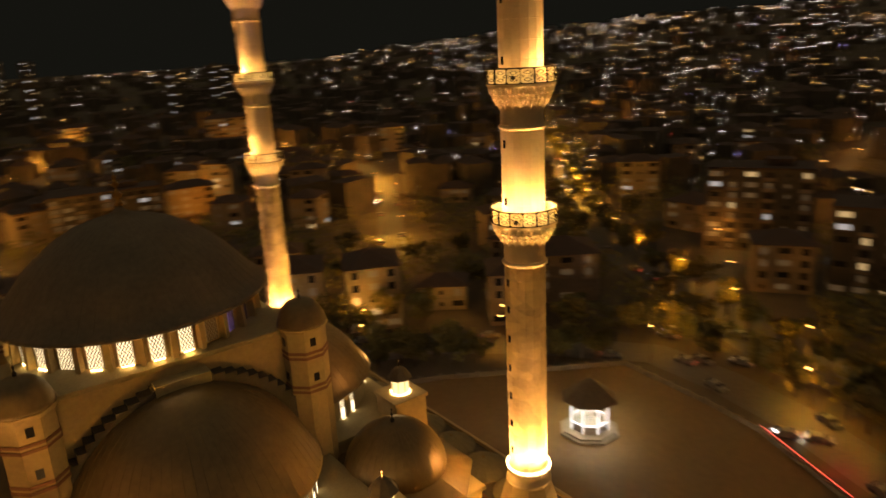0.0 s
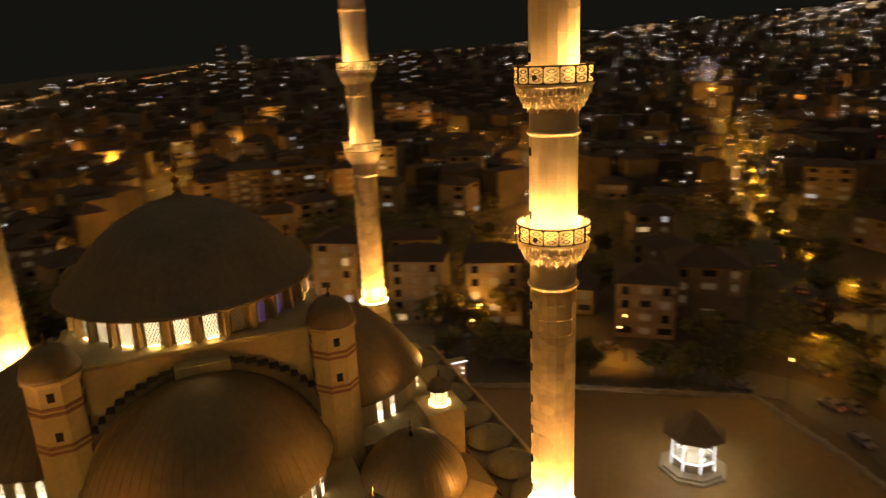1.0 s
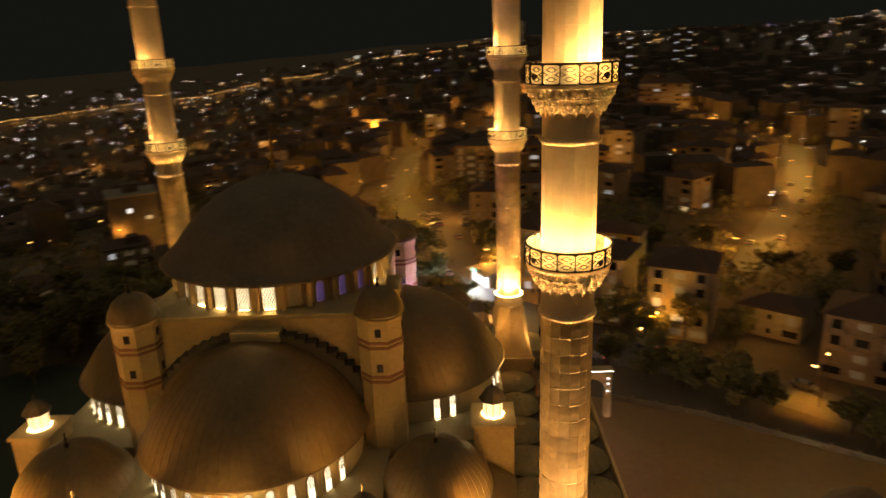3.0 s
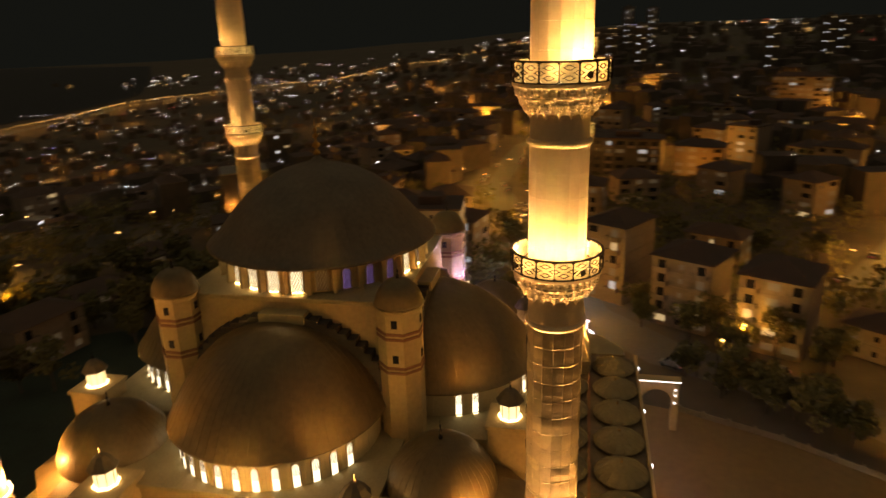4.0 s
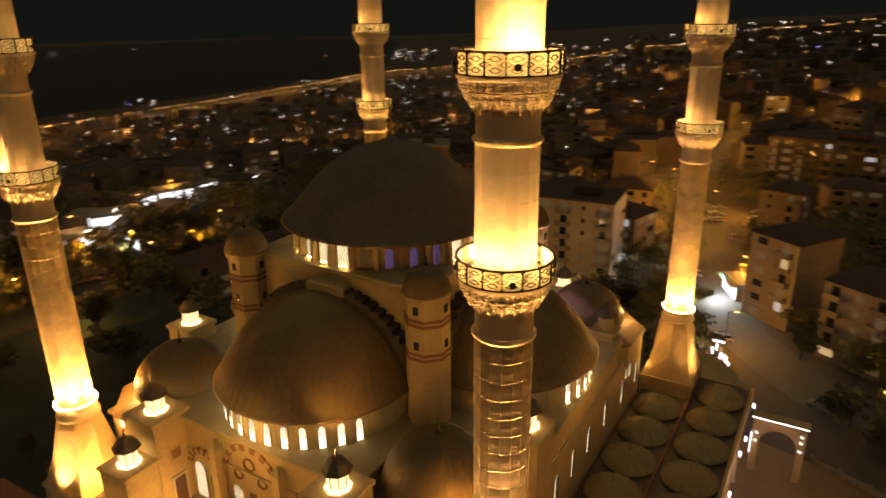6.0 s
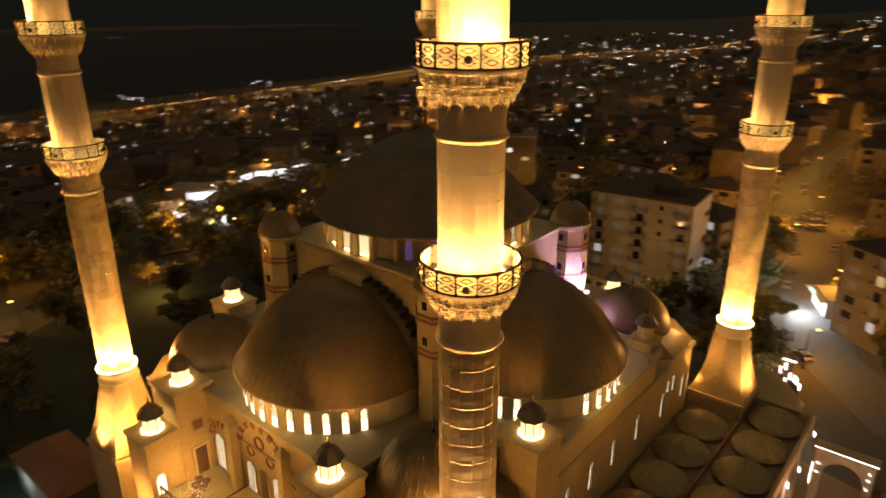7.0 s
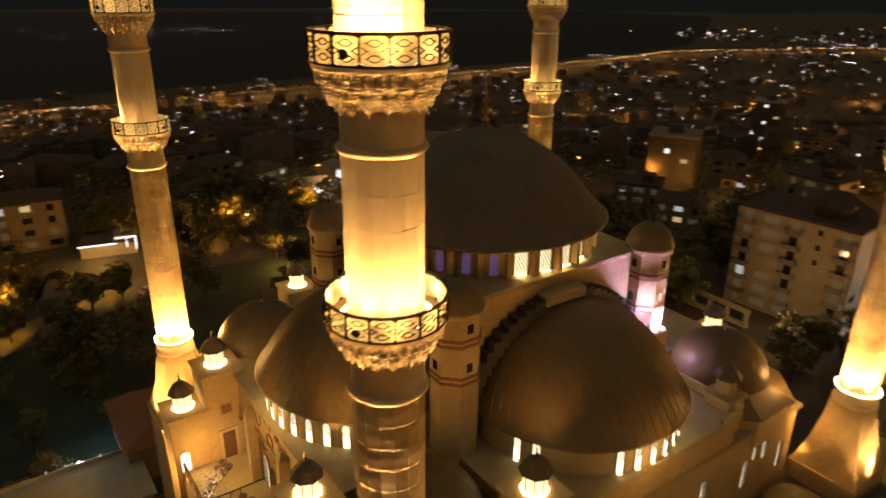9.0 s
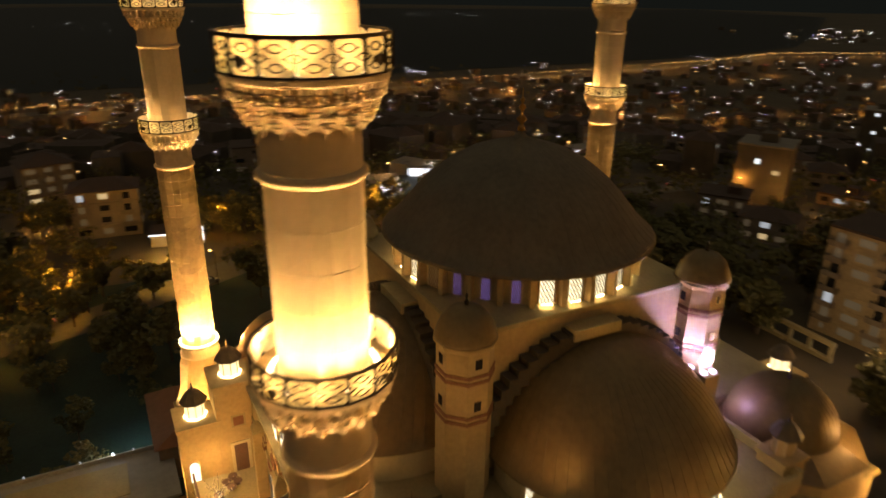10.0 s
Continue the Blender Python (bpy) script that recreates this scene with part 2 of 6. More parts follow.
def make_ground():
    rings = [0, 30, 60, 85, 110] + [110 * 1.085 ** k for k in range(1, 47)] + [4900]
    n = 144
    vs = [(0, 0, -0.12)]
    for r in rings[1:]:
        vs += [(r * math.cos(math.tau * i / n), r * math.sin(math.tau * i / n), ground_z(r * math.cos(math.tau * i / n), r * math.sin(math.tau * i / n)) - 0.12) for i in range(n)]
    fs = [(0, 1 + i, 1 + (i + 1) % n) for i in range(n)]
    for k in range(len(rings) - 2):
        a, b = 1 + k * n, 1 + (k + 1) * n
        fs += [(a + i, b + i, b + (i + 1) % n, a + (i + 1) % n) for i in range(n)]
    me = bpy.data.meshes.new("ground")
    me.from_pydata(vs, [], fs)
    me.materials.append(EARTH)
    me.polygons.foreach_set("use_smooth", [True] * len(me.polygons))
    tagged(place("ground", me), "dark dry hillside ground falling to a plain", "ground", kind="structure")


make_ground()
WATER = material("night_water", (0.006, 0.008, 0.008), 0.5, var=0.2, scale=0.002, fine=0.02, bump=0.05, bump_scale=0.05)
bm = bmesh.new()
bm.faces.new([bm.verts.new((x, y, -109.4)) for x, y in ((-1200, -3000), (-1200, 1400), (-1300, 1800), (-1600, 2300), (-2400, 3500), (-3300, 3500), (-4500, 0), (-3600, -3000))][::-1])
WATER.node_tree.nodes["Principled BSDF"].inputs["Specular IOR Level"].default_value = 0.12
tagged(part("water", bm, WATER), "wide dark water beyond the highway", "water", kind="structure")


def strip(name, pts, width, mat, label, lift=0.0, category="road"):
    """A road along a line of points, lying on the ground."""
    fine = []
    for (xa, ya), (xb, yb) in zip(pts, pts[1:]):
        k = max(1, int(math.hypot(xb - xa, yb - ya) / 12))
        fine += [(xa + (xb - xa) * i / k, ya + (yb - ya) * i / k) for i in range(k)]
    fine.append(pts[-1])
    bm = bmesh.new()
    last = None
    for i, (x, y) in enumerate(fine):
        xa, ya = fine[max(0, i - 1)]
        xb, yb = fine[min(len(fine) - 1, i + 1)]
        d = math.hypot(xb - xa, yb - ya)
        nx, ny = -(yb - ya) / d, (xb - xa) / d
        row = [bm.verts.new((x + nx * s * width / 2, y + ny * s * width / 2, ground_z(x + nx * s * width / 2, y + ny * s * width / 2) + lift)) for s in (-1, -0.4, 0.4, 1)]
        if last:
            for a, b, c, d2 in zip(last, last[1:], row[1:], row):
                bm.faces.new((a, b, c, d2))
        last = row
    return tagged(part(name, bm, mat, smooth=True), label, category, kind="structure")


def slab(name, pts, z0, z1, mat, label, category, kind="structure"):
    bm = bmesh.new()
    a = [bm.verts.new((x, y, z0)) for x, y in pts]
    b = [bm.verts.new((x, y, z1)) for x, y in pts]
    bm.faces.new(a[::-1])
    bm.faces.new(b)
    for i in range(len(a)):
        j = (i + 1) % len(a)
        bm.faces.new((a[i], a[j], b[j], b[i]))
    return tagged(part(name, bm, mat), label, category, kind=kind)


# ---- minarets ----
PI2 = math.tau
LEVELS = (50.3, 61.75, 73.4)          # balcony floors
SHAFT_R = 1.8


def course(name, parent, z0, z1, r, seed, mat=STONE, rough=1.0, hollow=0.011):
    """One ring of shaft masonry in sixteen facets: worn blocks that lean back over a proud lower edge, or smooth ones with an open joint here and there."""
    rnd = random.Random(seed)
    worn = rough > 0.9
    n = 16
    h = z1 - z0
    cols = []
    for b in range(n):
        off = rnd.uniform(-0.004, 0.004) if worn else rnd.uniform(-0.003, 0.003)
        edge = rnd.uniform(0.01, 0.018) if worn else rnd.choice((0.0, 0.0, 0.0, 0.006))
        sag = rnd.uniform(-0.03, 0.03) * rough
        joint = 0.012 if worn else rnd.choice((0.0, 0.012, 0.02, 0.04))
        lean = rnd.choice((0.0, 0.5, 0.9, 1.0, 1.6)) * hollow
        for f in (0.0, 0.3, 0.5, 0.7) if worn else (0.0, 0.5):
            q = math.cos(math.pi / n) / math.cos((f - 0.5) * PI2 / n) if f else 1.0
            cols.append((PI2 * (b + f) / n, q, off, sag + rnd.uniform(-0.02, 0.02) * rough, edge * rnd.uniform(0.7, 1.3), joint, lean * rnd.uniform(0.6, 1.4), rnd.uniform(0.44, 0.62)))
    bm = bmesh.new()
    rows = []
    if worn:
        levels = ((0.0, -0.4, 1.0, -0.9), (0.1, 1.0, 0.0, 0.0), (0.115, 0.5, 0.0, 0.0), (-1.0, 0.2, 0.0, -0.1), (h, -0.4, 1.0, -0.9))
    else:
        levels = ((0.0, 0.0, 1.0, 0.0), (0.012, 0.2, 1.0, 0.0), (0.03, 1.0, 0.0, 0.0), (0.08, 0.0, 0.0, 0.0), (h * 0.5, 0.0, 0.0, 0.0), (h - 0.03, 0.0, 0.0, 0.0), (h - 0.012, 0.0, 1.0, 0.0), (h, 0.0, 1.0, 0.0))
    for z, lip, open_joint, rub in levels:
        ring = []
        for a, flat, off, sag, edge, joint, lean, knee in cols:
            q = (r + off + edge * lip - joint * open_joint + lean * rub) * flat
            up = z if z >= 0 else h * knee
            ring.append(bm.verts.new((q * math.cos(a), q * math.sin(a), z0 + up + (sag if up < 0.2 else sag * 0.2))))
        rows.append(ring)
    for lo, hi in zip(rows, rows[1:]):
        for k in range(len(lo)):
            m = (k + 1) % len(lo)
            bm.faces.new((lo[k], lo[m], hi[m], hi[k]))
    return part(name, bm, mat, parent)


def ring_mould(parent, z, r):
    prof = [(r - 0.1, z - 0.3), (r + 0.02, z - 0.22), (r + 0.17, z - 0.08), (r + 0.17, z + 0.05), (r + 0.06, z + 0.16), (r - 0.1, z + 0.2)]
    return part("ring_moulding", lathe(prof, 48), STONE, parent, "", True)


def bar(bm, p, q, w, t, m):
    """A flat bar in a panel's plane from p to q."""
    (x0, z0), (x1, z1) = p, q
    d = math.hypot(x1 - x0, z1 - z0)
    a = math.atan2(z1 - z0, x1 - x0)
    mm = m @ Matrix.Translation((x0, 0, z0)) @ Matrix.Rotation(-a, 4, "Y")
    add_box(bm, -w / 2, d + w / 2, -t / 2, t / 2, -w / 2, w / 2, mm)


def lattice_panel(w, h):
    """The dark iron tracery of one railing panel: lens shapes with whiskers, and its frame."""
    bm = bmesh.new()
    m = Matrix.Identity(4)
    for z in (0.03, h - 0.03):
        bar(bm, (-w / 2, z), (w / 2, z), 0.06, 0.07, m)

    def lens(cx, cz, rx, rz, whisker):
        pts = [(-rx, 0), (-rx * 0.55, rz * 0.7), (-rx * 0.3, rz), (rx * 0.3, rz), (rx * 0.55, rz * 0.7), (rx, 0), (rx * 0.55, -rz * 0.7), (rx * 0.3, -rz), (-rx * 0.3, -rz), (-rx * 0.55, -rz * 0.7)]
        for i in range(10):
            (xa, za), (xb, zb) = pts[i], pts[(i + 1) % 10]
            if abs(cx + xa) <= w / 2 + 0.01 and abs(cx + xb) <= w / 2 + 0.01:
                bar(bm, (cx + xa, cz + za), (cx + xb, cz + zb), 0.036, 0.05, m)
        for s in (-1, 1):
            x0, x1 = cx + s * rx, cx + s * (rx + whisker)
            if max(abs(x0), abs(x1)) <= w / 2:
                bar(bm, (min(x0, x1), cz), (max(x0, x1), cz), 0.034, 0.05, m)

    for cz in (h * 0.27, h * 0.73):
        lens(0, cz, w * 0.25, h * 0.1, w * 0.06)
    for cx in (-w * 0.5, w * 0.5):
        lens(cx, h * 0.5, w * 0.25, h * 0.1, w * 0.06)
    for sx in (-1, 1):
        for z0, z1 in ((0.0, 0.12), (1.0, 0.88)):
            bar(bm, (sx * w * 0.5, h * z1), (sx * w * 0.34, h * (z0 * 0.96 + 0.02)), 0.05, 0.06, m)
    return bm


def pale_panel(w, h):
    """A pale plate with cut corners, drawn in a little at the middle."""
    bm = bmesh.new()
    right = [(x * w, z * h) for x, z in ((0.33, 0.03), (0.48, 0.16), (0.48, 0.4), (0.42, 0.5), (0.48, 0.6), (0.48, 0.84), (0.33, 0.97))]
    for (xa, za), (xb, zb) in zip(right, right[1:]):
        bm.faces.new([bm.verts.new(p) for p in ((-xa, 0, za), (xa, 0, za), (xb, 0, zb), (-xb, 0, zb))])
    bmesh.ops.remove_doubles(bm, verts=bm.verts, dist=0.001)
    ret = bmesh.ops.extrude_face_region(bm, geom=list(bm.faces))
    for v in ret["geom"]:
        if isinstance(v, bmesh.types.BMVert):
            v.co.y -= 0.025
    return bm


PANEL_W = 2 * 2.8 * math.tan(math.pi / 16)
_bm = pale_panel(PANEL_W, 1.2)
PLATE_MESH = bpy.data.meshes.new("pale_plate")
_bm.normal_update()
_bm.to_mesh(PLATE_MESH)
_bm.free()
PLATE_MESH.materials.append(ALABASTER)
_bm = lathe([(0.0, 0.0), (0.1, 0.02), (0.16, 0.1), (0.11, 0.15), (0.11, 0.19), (0.17, 0.24), (0.17, 0.31), (0.12, 0.35), (0.18, 0.4), (0.2, 0.56), (0.0, 0.56)], 12)
STUB_MESH = bpy.data.meshes.new("corbel_stub")
_bm.normal_update()
_bm.to_mesh(STUB_MESH)
_bm.free()
STUB_MESH.materials.append(STONE)
_bm = lattice_panel(PANEL_W, 1.2)
PANEL_MESH = bpy.data.meshes.new("railing_panel")
_bm.to_mesh(PANEL_MESH)
_bm.free()
PANEL_MESH.materials.append(IRON)
_bm = lathe([(0.0, -0.12), (0.07, -0.12), (0.19, 0.1), (0.2, 0.14), (0.0, 0.1)], 12)
HORN_MESH = bpy.data.meshes.new("loudspeaker")
_bm.to_mesh(HORN_MESH)
_bm.free()
HORN_MESH.materials.append(IRON)
_bm = box(-0.028, 0.028, -0.06, 0.06, 0, 1.22)
POST_MESH = bpy.data.meshes.new("railing_post")
_bm.to_mesh(POST_MESH)
_bm.free()
POST_MESH.materials.append(IRON)
_bm = box(-0.12, 0.12, -0.16, 0.02, -0.32, 0.32)
SLIT_MESH = bpy.data.meshes.new("slit_window")
_bm.to_mesh(SLIT_MESH)
_bm.free()
SLIT_MESH.materials.append(GLASS_DARK)
_bm = box(-0.11, 0.11, -0.09, 0.09, 0, 0.16)
FLOOD_MESH = bpy.data.meshes.new("flood_lamp")
_bm.to_mesh(FLOOD_MESH)
_bm.free()
FLOOD_MESH.materials.append(FLOOD)


def around(r, a, z, tilt=0.0):
    """A pose on a ring of radius r at angle a, its own y axis pointing outward."""
    return Matrix.Rotation(radians(a) - math.pi / 2, 4, "Z") @ Matrix.Translation((0, r, z)) @ Matrix.Rotation(radians(tilt), 4, "X")


_bm = lathe([(0.0, 0.0), (0.05, 0.04), (0.15, 0.16), (0.17, 0.2), (0.13, 0.23), (0.2, 0.31), (0.21, 0.36), (0.16, 0.39), (0.25, 0.46), (0.26, 0.54), (0.0, 0.56)], 10)
DROP_MESH = bpy.data.meshes.new("corbel_drop")
_bm.normal_update()
_bm.to_mesh(DROP_MESH)
_bm.free()
DROP_MESH.materials.append(STONE)


def scallop(r0, r1, z0, z1, rise, count, shift):
    """A flaring hood whose lower edge hangs in points between small arches."""
    bm = bmesh.new()
    per = 8
    n = count * per
    lo, up, back = [], [], []
    for i in range(n):
        u = (i % per) / per
        arch = math.sqrt(max(0.0, 1 - (2 * u - 1) ** 2)) ** 0.8
        a = PI2 * (i / n + shift / count)
        c, q = math.cos(a), math.sin(a)
        out = r0 + 0.05 * (1 - arch)
        lo.append(bm.verts.new((out * c, out * q, z0 + rise * arch)))
        up.append(bm.verts.new((r1 * c, r1 * q, z1)))
        back.append(bm.verts.new(((r0 - 0.14) * c, (r0 - 0.14) * q, z0 + rise * arch + 0.05)))
    for i in range(n):
        j = (i + 1) % n
        bm.faces.new((lo[i], lo[j], up[j], up[i]))
        bm.faces.new((back[i], back[j], lo[j], lo[i]))
    return bm


def corbel(parent, zf):
    """Tiers of stalactite carving under a balcony, and its floor."""
    core = [(1.76, zf - 2.0), (1.78, zf - 1.62), (1.86, zf - 1.55), (1.9, zf - 1.3), (1.98, zf - 1.2), (2.04, zf - 0.86), (2.2, zf - 0.76), (2.3, zf - 0.3), (2.5, zf - 0.2)]
    part("corbel_core", lathe(core, 32), STONE, parent)
    part("corbel_hood", scallop(1.86, 1.98, zf - 1.98, zf - 1.5, 0.3, 16, 0.0), STONE, parent, "pale hood cut into small pointed arches")
    part("corbel_hood", scallop(2.02, 2.16, zf - 1.62, zf - 1.18, 0.24, 16, 0.5), STONE, parent)
    part("corbel_hood", scallop(2.2, 2.34, zf - 1.22, zf - 0.86, 0.2, 32, 0.0), STONE, parent)
    for ro, z in ((1.99, zf - 1.48), (2.17, zf - 1.16), (2.36, zf - 0.84)):
        part("corbel_band", lathe([(ro - 0.2, z - 0.03), (ro - 0.01, z - 0.03), (ro + 0.03, z + 0.02), (ro - 0.2, z + 0.04)], 32), STONE, parent)
    for i in range(32):
        place("corbel_stub", STUB_MESH, parent, "", around(2.54, 360 * (i + 0.5) / 32, zf - 0.77))
    for i in range(16):
        place("corbel_drop", DROP_MESH, parent, "", around(2.27, 360 * (i + 0.5) / 16, zf - 1.36))
        place("corbel_drop", DROP_MESH, parent, "", around(2.07, 360 * i / 16, zf - 1.74))
    floor = [(1.6, zf - 0.24), (2.7, zf - 0.24), (2.84, zf - 0.14), (2.86, zf + 0.02), (2.82, zf + 0.06), (1.6, zf + 0.06)]
    part("balcony_floor", lathe(floor, 16, turn=11.25), STONE, parent)


def build_minaret():
    t = thing("minaret", Matrix.Identity(4), "tall pale stone minaret with three balconies, floodlit warm yellow", "minaret", "minarets at the mosque corners")
    # square base
    bm = box(-3.35, 3.35, -3.35, 3.35, 0, 16.4)
    part("pedestal", bm, STONE_WALL, t)
    bm = box(-3.55, 3.55, -3.55, 3.55, 16.4, 16.9)
    part("pedestal_cornice", bm, STONE_WALL, t)
    for sx in (-1, 1):
        for sy in (-1, 1):
            part("corner_pilaster", box(min(sx * 2.9, sx * 3.45), max(sx * 2.9, sx * 3.45), min(sy * 2.9, sy * 3.45), max(sy * 2.9, sy * 3.45), 0, 16.4), SLAB, t)
    # the change from square to round
    bm = bmesh.new()
    base = [(-3.3, -3.3), (0, -3.3), (3.3, -3.3), (3.3, 0), (3.3, 3.3), (0, 3.3), (-3.3, 3.3), (-3.3, 0)]
    lo = [bm.verts.new((x, y, 16.9)) for x, y in base]
    up = [[bm.verts.new((r * math.cos(radians(225 + 45 * i)), r * math.sin(radians(225 + 45 * i)), z)) for i in range(8)] for r, z in ((2.35, 24.0), (2.0, 24.9))]
    mid = [bm.verts.new(((a.co.x * 0.45 + b.co.x * 0.55), (a.co.y * 0.45 + b.co.y * 0.55), 20.0)) for a, b in zip(lo, up[0])]
    for i in range(8):
        j = (i + 1) % 8
        bm.faces.new((lo[i], lo[j], mid[j], mid[i]))
        bm.faces.new((mid[i], mid[j], up[0][j], up[0][i]))
        bm.faces.new((up[0][i], up[0][j], up[1][j], up[1][i]))
    part("transition", bm, STONE_WALL, t, "tapering stone foot with lit folded corners")
    part("collar", lathe([(1.95, 24.7), (2.16, 24.85), (2.16, 25.1), (2.0, 25.2), (2.0, 26.0), (2.1, 26.12), (2.14, 26.35), (1.7, 26.4)], 40), STONE, t, "", True)
    for i in range(16):
        place("flood_lamp", FLOOD_MESH, t, "", around(2.03, 360 * i / 16, 26.38))
    part("light_ring", lathe([(1.95, 26.41), (2.1, 26.41), (2.1, 26.5), (1.95, 26.5), (1.95, 26.41)], 32), FLOOD, t, "continuous ring of warm flood light")
    # shaft
    seed = 1
    spans = ((26.4, 46.5), (50.4, 58.15), (62.05, 69.8), (73.7, 80.5))
    for k, (a, b) in enumerate(spans):
        h = 1.24 if k == 0 else 1.45
        c = max(1, round((b - a) / h))
        for i in range(c):
            seed += 1
            course("stone_course", t, a + (b - a) * i / c, a + (b - a) * (i + 1) / c, SHAFT_R - (0.1 if k == 3 else 0), seed, STONE_LOW if k == 0 else STONE, 1.0 if k == 0 else 0.35, 0.013 + 0.044 * max(0.0, 1 - i / 9))
    for zf in LEVELS:
        ring_mould(t, zf - (3.6 if zf < 55 else 3.4), SHAFT_R)
        part("neck", lathe([(SHAFT_R - 0.02, zf - 3.5), (SHAFT_R - 0.03, zf - 2.4), (SHAFT_R, zf - 1.7)], 32), STONE, t, "smooth stone neck", True)
        corbel(t, zf)
        for i in range(16):
            panel = place("railing_panel", PANEL_MESH, t, "", around(2.8, 360 * (i + 0.5) / 16, zf + 0.06))
            place("pale_plate", PLATE_MESH, panel, "pale pierced plate lit from behind", pose(0, -0.04, 0))
            place("railing_post", POST_MESH, t, "", around(2.855, 360 * i / 16, zf + 0.06))
        for i in range(4):
            place("loudspeaker", HORN_MESH, t, "dark round horn loudspeaker", around(2.86, 90 * i + 33.75, zf + 0.55, -90))
        part("handrail", lathe([(2.8, zf + 1.24), (2.93, zf + 1.24), (2.93, zf + 1.32), (2.8, zf + 1.32), (2.8, zf + 1.24)], 16, turn=11.25), IRON, t)
        part("light_ring", lathe([(2.0, zf + 0.07), (2.2, zf + 0.07), (2.2, zf + 0.12), (2.0, zf + 0.12), (2.0, zf + 0.07)], 32), BALCONY_RING, t, "continuous ring of warm flood light")
    for i, z in enumerate((28.5, 31.3, 34.1, 36.9, 39.7, 42.5, 45.0, 52.2, 57.0, 63.6, 68.2)):
        place("slit_window", SLIT_MESH, t, "", around(SHAFT_R + 0.05, 172, z))
    cap = [(1.95, 80.4), (1.95, 80.8), (1.75, 81.0), (1.2, 85.0), (0.6, 89.0), (0.12, 92.0), (0.0, 92.2)]
    part("spire_cap", lathe(cap, 32), LEAD, t, "pointed lead cap", True)
    finial(t, 0, 0, 92.0, 1.6)
    return t


MINARETS = [(24.82, -27.96), (24.82, 27.2), (-24.96, 27.2), (-24.96, -27.96)]
first = build_minaret()
first.matrix_basis = pose(*MINARETS[0], 0)
for x, y in MINARETS[1:]:
    copy_thing(first, pose(x, y, 0))
WARM = (1.0, 0.545, 0.19)
SIDE = (-40, 200, 210, -107)          # the side on which each minaret's upper floods are strongest
for k, (mx, my) in enumerate(MINARETS):
    count = 10 if k == 0 else 6
    for z, watts, cone in ((26.6, 6600, 110), (26.6, 4400, 30), (26.6, 4400, 17), (LEVELS[0] + 0.25, 2250 if k == 0 else 1300, 105), (LEVELS[1] + 0.25, 2600 if k == 0 else 1500, 105)):
        for i in range(count):
            a = PI2 * (i + 0.4) / count
            p = Vector((mx + 2.6 * math.cos(a), my + 2.6 * math.sin(a), z))
            aim = 2.0 if cone > 40 else 2.35 if cone > 20 else 2.27
            share = 1.0 if z < 30 else 0.08 + 1.7 * max(0.0, math.cos(a - radians(SIDE[k]))) ** 3 if (k or z > 60) else 1.0
            lamp("minaret_spot", "SPOT", look(p, (mx + aim * math.cos(a), my + aim * math.sin(a), z + 9)), watts * share * 6 / count, WARM, 0.5 if z < 30 else 0.4, cone)
    if k in (1, 3):
        ex, ey = (1, 0) if k == 1 else (0, -1)
        lamp("foot_flood", "SPOT", look((mx + 5.2 * ex, my + 5.2 * ey, 16.9), (mx + 2.9 * ex, my + 2.9 * ey, 19.6)), 2600, WARM, 0.3, 64)
    for sx, sy in ((1, -1), (-1, -1)):
        p = (mx + sx * 4.3, my + sy * 4.3, 16.7)
        lamp("corner_flood", "SPOT", look(p, (mx + sx * 2.7, my + sy * 2.7, 20.0)), (900 if sx > 0 else 120) if mx > 0 else (400 if sx < 0 else 1500), WARM, 0.3, 40)

# ---- the mosque ----
CX, CY = -1.5, -1.7
mosque = thing("mosque", Matrix.Identity(4), "large stone domed mosque with lead roofs, windows glowing at night", "mosque")
HALL = (-23.8, 21.3, -25.05, 23.2)


def wall_box(name, x0, x1, y0, y1, z0, z1, mat=STONE_WALL, label=""):
    return part(name, box(x0, x1, y0, y1, z0, z1), mat, mosque, label)


wall_box("hall", HALL[0], HALL[1], HALL[2], HALL[3], 0, 23.6, STONE_WALL, "pale ashlar hall walls")
wall_box("hall_roof", HALL[0] - 0.3, HALL[1] + 0.3, HALL[2] - 0.3, HALL[3] + 0.3, 23.6, 24.0, SLAB)
wall_box("nave", CX - 12.2, CX + 11.6, HALL[2] - 0.15, HALL[3] + 0.15, 24.0, 27.2)
wall_box("nave_roof", CX - 12.5, CX + 11.9, HALL[2] - 0.5, HALL[3] + 0.5, 27.2, 27.55, SLAB)
wall_box("transept", HALL[0] - 0.15, HALL[1] + 0.15, CY - 11.9, CY + 12.9, 23.9, 27.0)
wall_box("transept_roof", HALL[0] - 0.5, HALL[1] + 0.5, CY - 12.2, CY + 13.2, 27.0, 27.4, SLAB)
wall_box("dome_base", CX - 11.0, CX + 11.0, CY - 11.0, CY + 11.0, 27.4, 40.1, STONE_WALL, "square stone base of the great dome")
bm = bmesh.new()
add_lathe(bm, [(0.0, 40.1), (15.7, 40.1), (15.9, 40.4), (15.9, 40.6), (11.2, 41.1), (0, 41.1)], 4, CX, CY, turn=45)
part("dome_terrace", bm, SLAB, mosque, "pale stone terrace round the dome drum")


